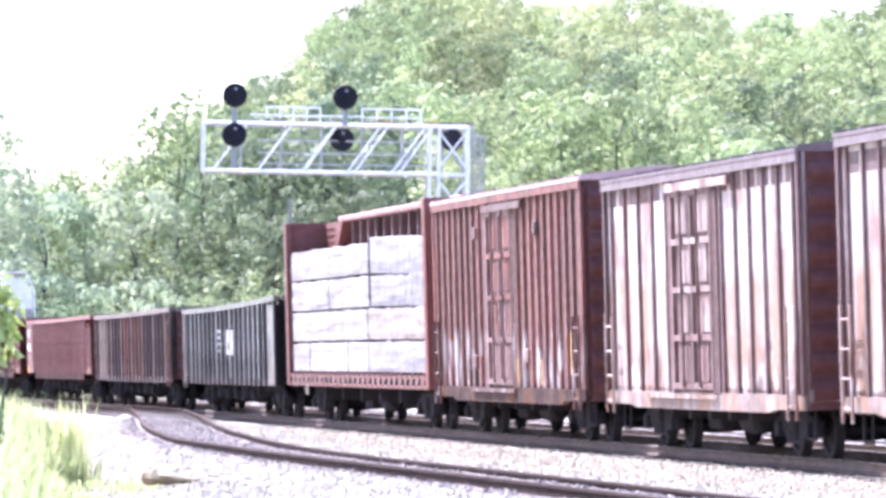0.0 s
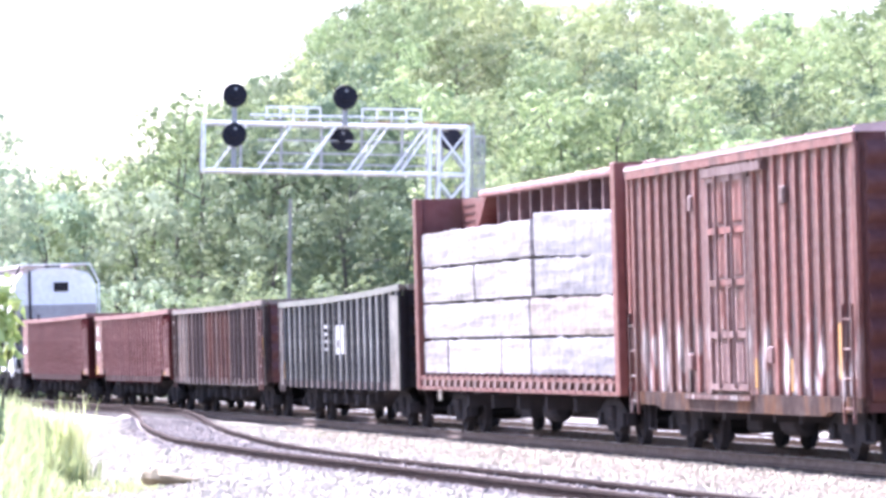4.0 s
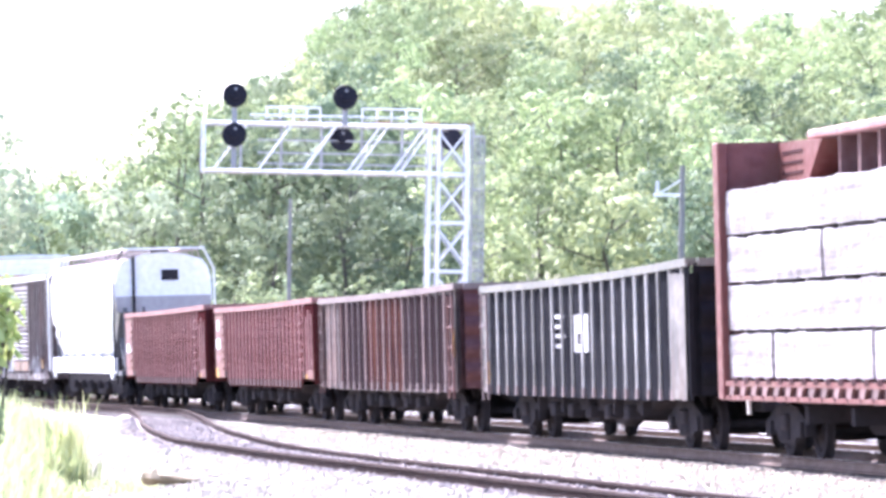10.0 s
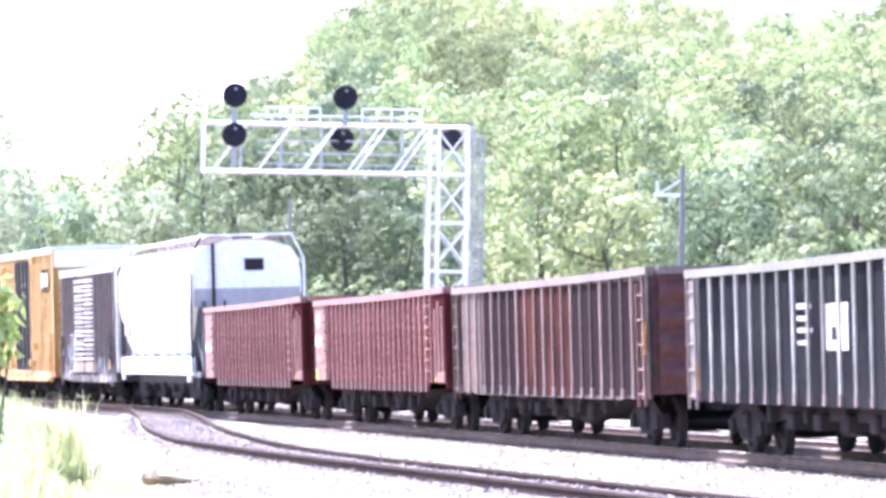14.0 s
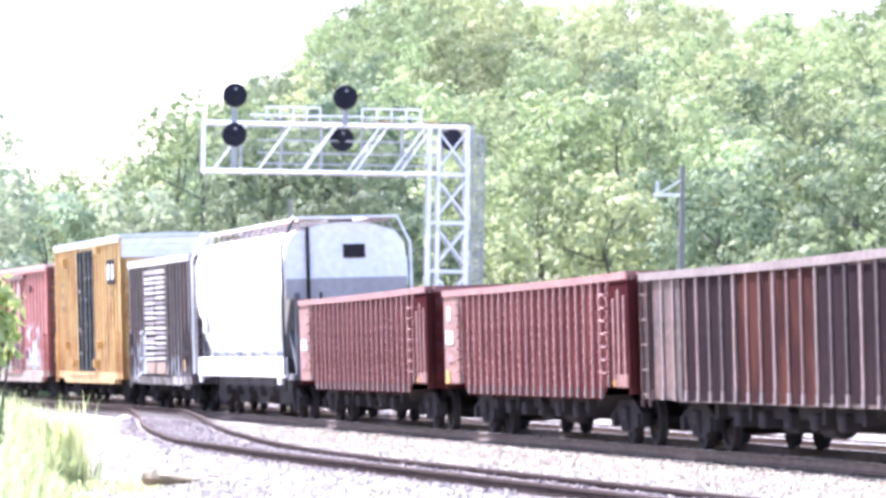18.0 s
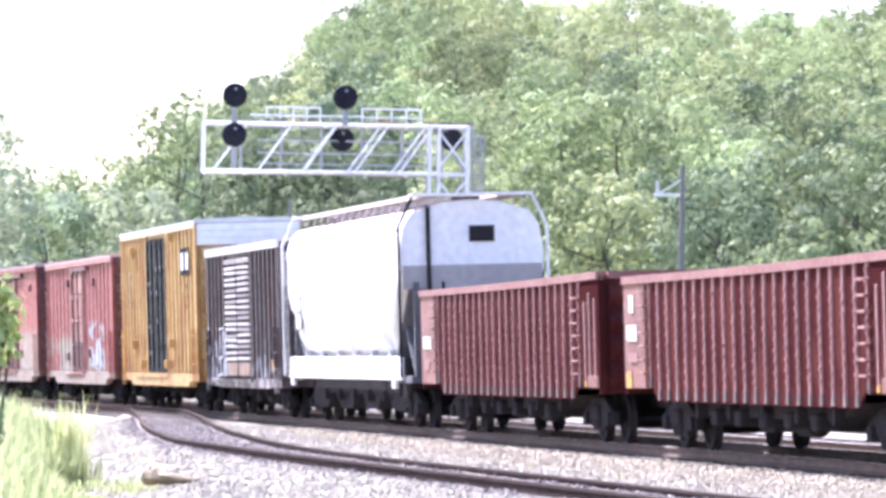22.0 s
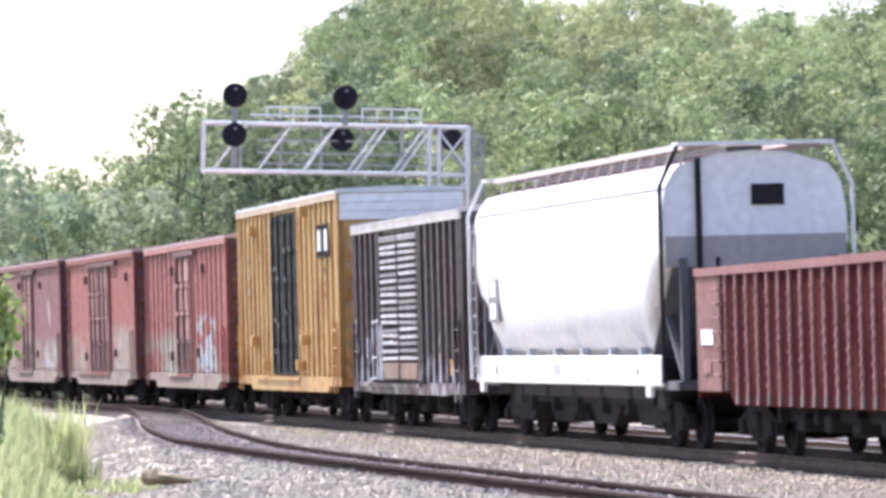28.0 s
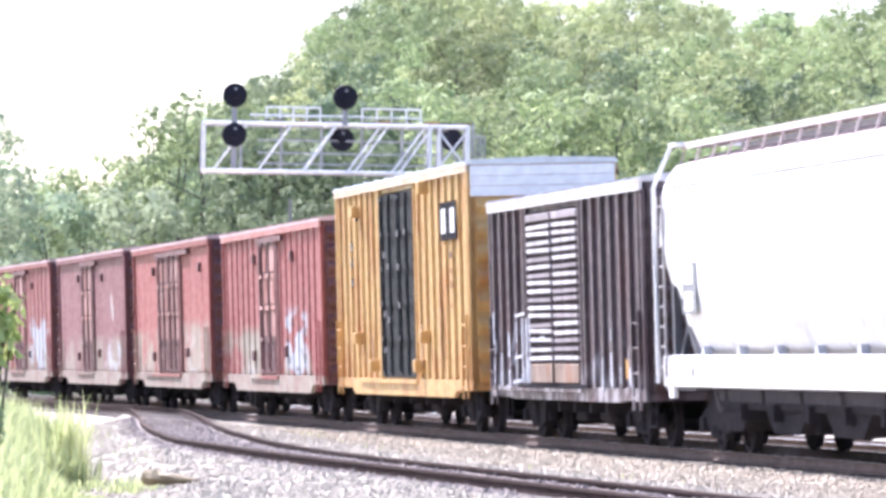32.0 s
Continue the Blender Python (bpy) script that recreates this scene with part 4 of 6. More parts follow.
    for side in (-1, 1):
        for tier in range(4):
            zl = deck + 0.09 + tier * 0.73
            edges = {0: (0, .15, .45, .60, 1), 1: (0, .60, 1), 2: (0, .31, .625, 1), 3: (0, .625, 1)}[tier]
            for a, b in zip(edges, edges[1:]):
                xa, xb = -L / 2 + 0.36 + (L - 0.72) * a, -L / 2 + 0.36 + (L - 0.72) * b - ((0.36 if tier > 1 and b > 0.55 else 0.16) if b < 1 else 0.05)
                lift = 0.10 if tier == 3 and a > 0.5 else 0.0
                droop = (0.0, 0.02, 0.07, 0.17)[tier] if a > 0.5 else 0.0
                bm = bmesh.new()
                high, cells = 0.68 + lift, max(3, int((xb - xa) / 0.22))
                # a soft wrapped bundle: boards press out unevenly under the wrap
                grid = []
                for i in range(cells + 1):
                    x = xa + (xb - xa) * i / cells
                    col = []
                    for j in range(7):
                        sunk = droop * (x - xa) / (xb - xa)
                        z = zl + high * j / 6 - sunk * (0.8 if j == 0 else 1.0)
                        bulge = 0.012 * noise.noise((x * 0.5, z * 12 + tier, side * 3 + rear)) + 0.012 * noise.noise((x * 4.5, z * 0.7, tier)) + 0.012 * noise.noise((x * 3, z * 4, side))
                        lip = 0.008 if j in (0, 6) else 0
                        col.append((x, side * (1.4 - lip + bulge), z + (0.045 * noise.noise((x * 1.3, tier * 3, 1)) + 0.03 * noise.noise((x * 5, tier * 3, 4)) - 0.01 if j == 6 else 0.03 * noise.noise((x * 3.5, tier * 3, 9)) if j == 0 else 0)))
                    grid.append(col)
                verts = [[bm.verts.new(p) for p in col] + [bm.verts.new((col[6][0], side * 0.44, col[6][2])), bm.verts.new((col[0][0], side * 0.44, col[0][2]))] for col in grid]
                for p, q in zip(verts, verts[1:]):
                    for j in range(9):
                        bm.faces.new((p[j], p[(j + 1) % 9], q[(j + 1) % 9], q[j]))
                bm.faces.new(verts[0])
                bm.faces.new(verts[-1][::-1])
                pack = part("lumber_package", bm, (LUMBERTAN if tier == 1 else LUMBERGREY) if a > 0.55 else LUMBER, car, "grey-white wrapped lumber package" if a > 0.55 else "white-wrapped lumber package")
                k = max(2, int((xb - xa) / 1.6))
                for i in range(k):
                    x = xa + (xb - xa) * (i + 0.5) / k
                    part("bearer", box(x - 0.05, x + 0.05, *sorted((side * 0.5, side * 1.37)), zl - 0.055, zl), TIE, pack)
    lever = bmesh.new()
    rod(lever, (-L / 2 - 0.12, -1.35, 0.98), (-L / 2 - 0.12, -0.6, 0.98), 0.035)
    rod(lever, (-L / 2 - 0.12, -1.0, 0.98), (-L / 2 - 0.12, -1.0, 0.62), 0.035)
    part("uncoupling_lever", lever, WHITE, car, "white-painted uncoupling lever")
    running_gear(car, L, 2.4)
    return car, L


centrebeam(76.8, 95.7)


def gondola(label, rear, front, z0, top, paint, ribs, rib_mat, rim_mat, rib_w=0.07, deep=0.11, panel=0.5, lift=0.22, sheets=(), rib_mats=None, end_mat=None, rise=0.0):
    """An open gondola: floor, thin walls with outside ribs, a top rim that bows up by rise towards the front, and ends."""
    car, L = start_car("gondola", label, "gondola", rear, front)
    half = 1.5

    def top_at(x):
        return top + rise * (max(0.0, (2 * x / L + 0.5) / 1.5) ** 2 - 0.15 * max(0.0, -2 * x / L))
    stations = [-L / 2 + L * i / 10 for i in range(11)]
    part("floor", box(-L / 2 + 0.1, L / 2 - 0.1, -1.38, 1.38, 1.0, 1.1), paint, car)
    part("centre_sill", box(-L / 2, L / 2, -0.3, 0.3, 0.62, 1.0), SOOT, car)
    for side in (-1, 1):
        bm = bmesh.new()
        y0, y1 = sorted((side * (half - deep), side * (half - deep - 0.03)))
        low = z0
        prism(bm, [(-L / 2, z0 + lift)] + [(x, top_at(x)) for x in stations] + [(L / 2, z0 + lift), (L / 2 - 1.9, z0 + lift), (L / 2 - 2.3, low), (-L / 2 + 2.3, low), (-L / 2 + 1.9, z0 + lift)], y0, y1, 'y')
        part("side_wall", bm, paint, car)
        rim = bmesh.new()
        prism(rim, [(x, top_at(x) + 0.07) for x in stations] + [(x, top_at(x) - 0.06) for x in stations[::-1]], *sorted((side * (half + 0.02), side * (half - 0.16))), 'y')
        part("top_rim", rim, rim_mat, car)
        ribs_of = {}
        glint = mesh_of("rib_cleat", box(-0.03, 0.03, -deep - 0.018, -deep, -0.028, 0.028), DOTPINK)
        foot = bmesh.new()
        prism(foot, [(-rib_w * 1.1, 0), (-rib_w * 1.05, -deep - 0.012), (rib_w * 1.05, -deep - 0.012), (rib_w * 1.1, 0)], z0 + 0.02, z0 + 0.05, 'z')
        prism(foot, [(-rib_w * 1.02, 0), (-rib_w * 0.95, -deep - 0.008), (rib_w * 0.95, -deep - 0.008), (rib_w * 1.02, 0)], z0 + 0.05, z0 + 0.19, 'z')
        foot = mesh_of("rib_foot", foot, RIBFOOT)
        for a, b, mat in sheets:
            y2, y3 = sorted((side * (half - deep + 0.006), side * (half - deep)))
            part("side_sheet", box(L * (a - 0.5) + 0.01, L * (b - 0.5) - 0.01, y2, y3, z0 + 0.03 + lift * (a < 0.13 or b > 0.87), top - 0.06), mat, car)
        for i in range(ribs):
            x = -L / 2 + panel + 0.2 + (L - 2 * panel - 0.1) * i / (ribs - 1)
            mat = rib_mats[i % len(rib_mats)] if rib_mats else rib_mat
            up = lift - 0.03 if abs(x) > L / 2 - 2.2 else 0
            key = (mat, round(top_at(x) - up, 2))
            if key not in ribs_of:
                bm = bmesh.new()
                prism(bm, [(-rib_w, 0), (-rib_w * 0.9, -deep), (rib_w * 0.9, -deep), (rib_w, 0)], z0 + 0.03, key[1] - 0.06, 'z')
                ribs_of[key] = mesh_of("rib", bm, mat)
            m = pose(x, side * (half - deep), up, 0, 0, 0 if side < 0 else 180)
            part("rib", ribs_of[key], mat, car, "", m)
            part("rib_foot", foot, RIBFOOT, car, "", m)
            # added pale blocks that stand in for dotted highlights along the ribs
            if panel > 1 and side < 0:
                for j in range(9):
                    part("rib_cleat", glint, DOTPINK, car, "", m @ Matrix.Translation((0, 0, z0 + 0.34 + 0.17 * j + 0.06 * math.sin(i * 0.9))))
        if panel > 1:
            for k in (-1, 1):
                y0, y1 = sorted((side * (half - 0.01), side * (half - deep - 0.01)))
                part("end_panel", box(*sorted((k * (L / 2 - 0.02), k * (L / 2 - panel + 0.15))), y0, y1, z0 + 0.2, top - 0.07, 0.01), PANELRED if k < 0 else GONRED, car, "sun-bleached plain panel near the car's end" if k < 0 else "dark red panel beside the grab irons")
                if k > 0:
                    for x, w, za, zb, mat in ((0.30, 0.05, 0.22, 1.75, GONEDGE), (0.72, 0.05, 0.22, 1.85, DOTPINK), (1.1, 0.05, 0.3, 1.7, GONEDGE), (0.5, 0.42, 0.21, 0.42, PANELRED), (1.1, 0.07, 0.22, 0.34, ORANGE)):
                        ya, yb = sorted((side * (half + 0.012), side * (half - 0.012)))
                        part("stiffener" if w < 0.1 else "scuffed_plate", box(L / 2 - x - w, L / 2 - x + w, ya, yb, z0 + za, z0 + zb, 0.008), mat, car)
        for k in (-1, 1):
            part("corner_post", box(*sorted((k * L / 2, k * (L / 2 - 0.12))), *sorted((side * (half - 0.02), side * (half - 0.2))), z0 + 0.1, top), paint, car)
    for k in (-1, 1):
        corrugated_end(car, k, L, half - 0.1, z0 + 0.1, top_at(k * L / 2), end_mat or paint, 4)
        part("end_rim", box(*sorted((k * (L / 2 + 0.08), k * (L / 2 - 0.1))), -half + 0.18, half - 0.18, top_at(k * L / 2) - 0.06, top_at(k * L / 2) + 0.066), rim_mat, car)
        if panel > 1:
            for i in range(7):
                grab(car, k * (L / 2 - panel + 0.1), -half - 0.01, z0 + 0.45 + i * 0.22, 0.4, GONEDGE if k > 0 else PANELRED)
        elif k < 0 or rib_mats:
            ladder(car, k * (L / 2 - 0.42), -half - 0.02, z0 - 0.1, top - 0.1, 0.5, 5, RIBRUST if rib_mats else RIBFOOT)
        bm = bmesh.new()
        slab(bm, *sorted((k * (L / 2 + 0.05), k * (L / 2 + 0.2))), -0.5, -0.2, 1.2, 1.9)
        part("hand_brake", bm, SOOT, car)
    bm = bmesh.new()
    prism(bm, [(-L / 2 + 3.4, z0 + 0.05), (L / 2 - 3.4, z0 + 0.05), (L / 2 - 4.3, z0 - 0.22), (-L / 2 + 4.3, z0 - 0.22)], -1.15, 1.15, 'y')
    part("underframe", bm, SOOT, car)
    for i in range(5):
        x = (i - 2) * 1.5
        part("cross_bearer", box(x - 0.18, x + 0.18, -1.3, 1.3, z0 - 0.36, z0 - 0.1, 0.03), SOOT, car)
    running_gear(car, L)
    return car, L


gon, Lg = gondola("black open gondola with scuffed ribs, paled for sunlight", 58.0, 74.9, 0.80, 2.84, BLACK, 20, BLACKRIB, OLIVERIM, 0.062, 0.035, lift=0.03, rise=0.17)
gon2, Lg2 = gondola("dark rust-streaked open gondola", 38.3, 55.3, 0.80, 2.84, DARKRUST, 21, RUSTRIB, DUSTRIM, 0.064, 0.035, lift=0.03, end_mat=ENDRUST, rise=0.09,
                   sheets=((0.03, 0.16, DARKRUST), (0.16, 0.38, NAVY), (0.38, 0.64, RUSTSHEET), (0.64, 0.97, NAVY)),
                   rib_mats=[RIBNAVY, RIBPALE, RIBPALE, RIBRUST, RIBPALE, RIBNAVY, RIBNAVY, RIBPALE, RIBRUST, RIBRUST, RIBPALE, RIBRUST, RIBRUST, RIBPALE, RIBNAVY, RIBNAVY, RIBPALE, RIBNAVY, RIBNAVY, RIBPALE, RIBNAVY])
gon3, Lg3 = gondola("red-brown open gondola with close chalky ribs, paled for sunlight", 20.8, 37.4, 0.80, 2.80, GONRED, 22, GONEDGE, RIMRED, 0.055, 0.032, panel=1.7, rise=0.08)
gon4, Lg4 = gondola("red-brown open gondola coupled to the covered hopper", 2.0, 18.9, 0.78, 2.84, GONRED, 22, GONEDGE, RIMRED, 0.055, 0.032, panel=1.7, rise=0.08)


def covered_hopper(rear, front):
    car, L = start_car("covered_hopper", "cream rounded-side covered hopper with a pale grey end", "hopper car", rear, front)
    prof = [(1.12, 1.5), (1.31, 1.66), (1.46, 2.02), (1.535, 2.6), (1.55, 3.2), (1.53, 3.8), (1.46, 4.25), (1.36, 4.43), (1.25, 4.58), (0.6, 4.78), (0, 4.82)]
    # the shell: upright section at the middle, drawn in towards the ends at the foot
    cut = [(0.22, 3.35), (0.5, 3.05), (0.95, 2.7), (1.4, 2.35), (1.7, 1.95), (1.85, 1.5)]
    xs = [(-L / 2 + a, b) for a, b in cut] + [(L / 2 - a, b) for a, b in cut[::-1]]
    bm = bmesh.new()
    rings = []
    for x, foot in xs:
        ring = []
        pts = [(w, max(z, foot)) for w, z in prof]
        full = [(-w, z) for w, z in pts] + [(w, z) for w, z in pts[::-1][1:]]
        for w, z in full:
            ring.append(bm.verts.new((x, w, z)))
        rings.append(ring)
    n = len(rings[0])
    for a, b in zip(rings, rings[1:]):
        for i in range(n - 1):
            bm.faces.new((a[i], a[i + 1], b[i + 1], b[i]))
        bm.faces.new((a[n - 1], a[0], b[0], b[n - 1]))
    bm.faces.new(rings[0])
    bm.faces.new(rings[-1][::-1])
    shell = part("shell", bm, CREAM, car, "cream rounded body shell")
    shell.data.materials.append(ROOFPINK)
    for p in shell.data.polygons:
        p.use_smooth = abs(p.normal.x) < 0.7
        # the shell above 4.45 m takes the darker, pinker tone
        p.material_index = int(p.center.z > 4.45 and abs(p.normal.x) < 0.7)
    for side in (-1, 1):
        part("side_sill", box(-L / 2 + 0.05, L / 2 - 0.75, *sorted((side * 1.42, side * 1.5)), 1.04, 1.54, 0.02), CREAM, car, "cream side sill")
        for i in range(6):
            x = -L / 2 + 2.5 + (L - 5.0) * i / 5
            bm = bmesh.new()
            prism(bm, [(x - 0.08, 1.5), (x + 0.12, 1.5), (x + 0.06, 1.68), (x - 0.06, 1.68)], *sorted((side * 1.3, side * 1.44)), 'y')
            part("sill_bracket", bm, PALEGREY, car, "grey smudged gusset above the sill")
    for k in (-1, 1):
        x = k * (L / 2 - 0.2)
        # upper end sheet and lower slope sheet
        bm = bmesh.new()
        prism(bm, [(-1.50, 3.1), (-1.51, 3.85), (-1.40, 4.3), (-1.18, 4.56), (-0.55, 4.73), (0.55, 4.73), (1.18, 4.56), (1.40, 4.3), (1.51, 3.85), (1.50, 3.1)], *sorted((x, x - k * 0.05)), 'x')
        end = part("end_sheet", bm, HOPEND, car, "pale grey upper end sheet")
        bm = bmesh.new()
        slab(bm, *sorted((x + k * 0.004, x + k * 0.03)), -0.06, 0.48, 3.93, 4.27)
        part("end_hatch", bm, SOOT, end, "dark rectangular opening")
        bm = bmesh.new()
        slab(bm, *sorted((x - k * 0.01, x + k * 0.02)), -1.5, 1.5, 2.95, 3.45)
        part("end_band", bm, GREYPAINT, end, "grey band across the end")
        bm = bmesh.new()
        prism(bm, [(x, 3.0), (x - k * 0.06, 3.0), (x - k * 1.7, 1.5), (x - k * 1.6, 1.5)], -1.38, 1.38, 'y')
        part("slope_sheet", bm, ENDGREY, car, "grey slope sheet")
        for y in (-1.25, 1.25):
            bm = bmesh.new()
            beam(bm, (k * (L / 2 - 0.05), y, 1.1), (k * (L / 2 - 0.05), y, 3.1), 0.12, 0.12, (1, 0, 0))
            beam(bm, (k * (L / 2 - 0.1), y, 1.15), (k * (L / 2 - 1.5), y, 2.5), 0.1, 0.1)
            part("end_post", bm, ENDGREY, car)
        bm = bmesh.new()
        slab(bm, *sorted((k * (L / 2 - 1.9), k * (L / 2 + 0.12))), -1.42, 1.42, 0.98, 1.12)
        part("end_platform", bm, ENDGREY, car)
        bm = bmesh.new()
        rod(bm, (x + k * 0.06, -0.95, 1.2), (x + k * 0.06, -0.95, 4.7), 0.05)
        rod(bm, (x + k * 0.06, -0.65, 1.2), (x + k * 0.06, -0.65, 3.1), 0.03)
        part("end_ladder", bm, SOOT, car, "dark ladder stile on the end")
        # roof corner frame at both edges of the end
        for y in (-1, 1):
            bm = bmesh.new()
            rod(bm, (x + k * 0.1, y * 1.6, 1.1 if y < 0 else 3.1), (x + k * 0.1, y * 1.6, 4.25), 0.035)
            rod(bm, (x + k * 0.1, y * 1.6, 4.25), (x + k * 0.1, y * 1.28, 4.92), 0.035)
            part("corner_handrail", bm, SOOT if k > 0 and y < 0 else CREAM, car)
        if k < 0:
            ladder(car, x - k * 0.1, -1.56, 1.2, 4.1, 0.45, 9, GREYPAINT)
    for side in (-1, 1):
        bm = bmesh.new()
        slab(bm, -L / 2 + 0.1, L / 2 - 0.1, *sorted((side * 0.6, side * 1.1)), 4.88, 4.94)
        part("running_board", bm, BOARD, car, "rusty roof running board")
        part("board_edge", box(-L / 2 + 0.1, L / 2 - 0.1, *sorted((side * 1.1, side * 1.13)), 4.86, 4.955), BOARDEDGE, car)
        part("weld_seam", box(-L / 2 + 0.4, L / 2 - 0.3, *sorted((side * 1.462, side * 1.478)), 4.22, 4.24), GRIME, car)
        for i in range(16):
            x = -L / 2 + 0.3 + (L - 0.6) * i / 15
            for a, b in ((1.09, 1.2), (0.64, 0.64)):
                stay = bmesh.new()
                beam(stay, (x, side * a, 4.88), (x, side * b, 4.57 if b > 1 else 4.72), 0.035, 0.035)
                part("board_bracket", stay, BOARD, car)
    # hatch coloured dark to paint the shadow gap under the running boards
    bm = bmesh.new()
    slab(bm, -L / 2 + 0.8, L / 2 - 0.8, -0.3, 0.3, 4.8, 4.92)
    part("roof_hatch", bm, GRIME, car, "trough hatch along the roof, darkened for shade")
    for k in (-1, 1):
        part("end_running_board", box(*sorted((k * (L / 2 - 0.45), k * (L / 2 + 0.02))), -1.3, 1.3, 4.9, 4.96), HOPEND, car)
    part("bay_skirt", box(-L / 2 + 2.6, L / 2 - 2.6, -1.2, 1.2, 0.7, 1.08), SOOT, car, "dark floor frame between the bays")
    for i in range(4):
        x = -L / 2 + 3.0 + (L - 6.0) * i / 3
        bm = bmesh.new()
        prism(bm, [(x - 1.7, 1.5), (x + 1.7, 1.5), (x + 1.35, 0.8), (x + 0.75, 0.36), (x - 0.75, 0.36), (x - 1.35, 0.8)], -1.15, 1.15, 'y')
        part("discharge_bay", bm, SOOT, car, "grimy discharge bay under the body")
    running_gear(car, L, 1.9)
    # stencilled marks that cannot be read
    plate = part("number_panel", box(-L / 2 + 1.75, -L / 2 + 2.65, -1.562, -1.54, 2.2, 3.0), RIBGREY, car, "grey frame of unreadable marks")
    for z in (2.24, 2.66):
        part("number_field", box(-L / 2 + 1.95, -L / 2 + 2.45, -1.57, -1.56, z, z + 0.3), HOPEND, plate)
    for x, w, z0, z1, mat in ((-L / 2 + 2.1, 0.06, 1.2, 1.36, GRIME), (-0.6, 0.3, 1.2, 1.4, PALEGREY), (L / 2 - 2.4, 0.05, 1.22, 1.34, GRIME), (1.9, 0.12, 1.1, 1.18, PALEGREY)):
        part("sill_mark", box(x - w, x + w, -1.508, -1.5, z0, z1), mat, car)
    for x in (-L / 2 + 0.55, L / 2 - 1.7):
        part("jacking_pad", box(x - 0.16, x + 0.16, -1.5, -1.42, 0.86, 1.05, 0.01), CREAM, car)
    return car, L


covered_hopper(-16.05, 0.3)

brn, Ln = boxcar("boxcar", "plum-brown boxcar with white slatted doors and a galvanised roof", -30.2, -17.3, 0.78, 4.42, PLUM, -0.7, 4.45, 12, SILVER, PLUM, PLUMDARK, plug=False, double=True, sill_drop=0.03, eave_mat=SILVER, post_d=0.07)
yel, Ly = boxcar("high_cube_boxcar", "tall yellow boxcar with near-black double doors and a white roof", -48.1, -32.2, 0.86, 5.3, YELLOW, -0.1, 4.1, 16, WHITE, YELLOW, DOORDARK, double=True, panels=2, eave_mat=EAVECREAM, post_d=0.055, roof_rise=0.05)
for x, z in ((-4.8, 1.95), (3.2, 1.95), (-4.9, 4.75), (3.4, 5.0), (-2.9, 1.35), (2.5, 1.35)):
    part("bracket", box(x - 0.12, x + 0.12, -1.66, -1.43, z - 0.13, z + 0.13, 0.02), YELLOW, yel)
# scattered pale blocks built as glints on the near-black doors
dice = random.Random(14)
for i in range(9):
    x, z = dice.choice((-1.5, -0.9, 0.3, 1.1)) + dice.uniform(-0.1, 0.1), dice.uniform(1.6, 4.4)
    part("door_glint", box(x - 0.03, x + 0.03, -1.55, -1.5, z - 0.06, z + 0.07, 0.01), GREYPAINT, yel)
for k in (-1, 1):
    for z in (4.66, 4.86, 5.06):
        part("white_end_band", box(*sorted((k * Ly / 2, k * (Ly / 2 + 0.12))), -1.44, 1.44, z, z + 0.192, 0.006), ENDWHITE, yel, "white-painted top of the end wall")
REDS = [(-66.7, -50.4, -0.18, 2.7, False), (-85.1, -69.3, -0.2, 4.4, True), (-103.3, -87.1, -0.7, 2.4, False), (-121.4, -105.4, -0.3, 2.4, False)]
LOOKS = ((REDBOX, 15, 0.035, "weathered red ribbed boxcar with pale blue sprayed lower wall", 4.74), (REDORANGE, 9, 0.008, "orange-red boxcar with double doors and grey-tan primer patches", 4.79),
         (REDMAUVE, 7, 0.007, "mauve-faded red boxcar with a dark door frame", 4.86), (REDFAR, 13, 0.03, "weathered red boxcar with a blue and white sprayed lower wall", 4.88))
reds = [boxcar("boxcar", q[3], a, b, 0.88, q[4], q[0], c, d, q[1], ROOFRED, BROWN, double=e, eave_mat=EAVERED if q[4] < 4.75 else q[0], sill_drop=0.2, post_d=q[2], door_mat=DOORRED, faces=DOORFACE, sill_mat=SILLTAN, panels=1 if d < 3 else 2) for (a, b, c, d, e), q in zip(REDS, LOOKS)]

# darker band under the eaves of the faded cars: brown paint plus painted eave shadow
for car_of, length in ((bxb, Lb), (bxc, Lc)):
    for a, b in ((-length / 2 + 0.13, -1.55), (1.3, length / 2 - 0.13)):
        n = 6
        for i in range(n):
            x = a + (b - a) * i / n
            part("letter_board", box(x + 0.1, x + (b - a) / n - 0.1, -1.438, -1.431, 4.05, 4.34), POSTPINK, car_of, "brown band under the eave, paint and eave shade together")

# marks and spray paint on the walls facing the camera
SIDE = -1.506
def marks(car_of, rows):
    """Painted marks of one car: name, x0, x1, z0, z1, material, raggedness, label."""
    for name, x0, x1, z0, z1, mat, rag, label in rows:
        deep = -1.469 if car_of is gon and name in ("emblem", "stencil_bar") else SIDE - 0.03 if car_of in (brn, yel) and -2.6 < (x0 + x1) / 2 < 1.9 else SIDE
        patch(car_of, name, x0, x1, z0, z1, deep, mat, label, rag, int(x0 * 97 + z0 * 31))


def scrawl(car_of, points, width, mat, y=-1.512):
    """A sprayed line that runs through points of (x, z)."""
    verts = []
    for k, (x, z) in enumerate(points):
        a, b = points[max(0, k - 1)], points[min(len(points) - 1, k + 1)]
        run = math.hypot(b[0] - a[0], b[1] - a[1]) or 1
        nx, nz = -(b[1] - a[1]) / run * width / 2, (b[0] - a[0]) / run * width / 2
        verts.append(((x + nx * 1.6, z + nz), (x - nx * 1.6, z - nz)))
    bm = bmesh.new()
    prism(bm, [p[0] for p in verts] + [p[1] for p in verts[::-1]], y - 0.004, y, 'y')
    return part("spray_stroke", bm, mat, car_of)


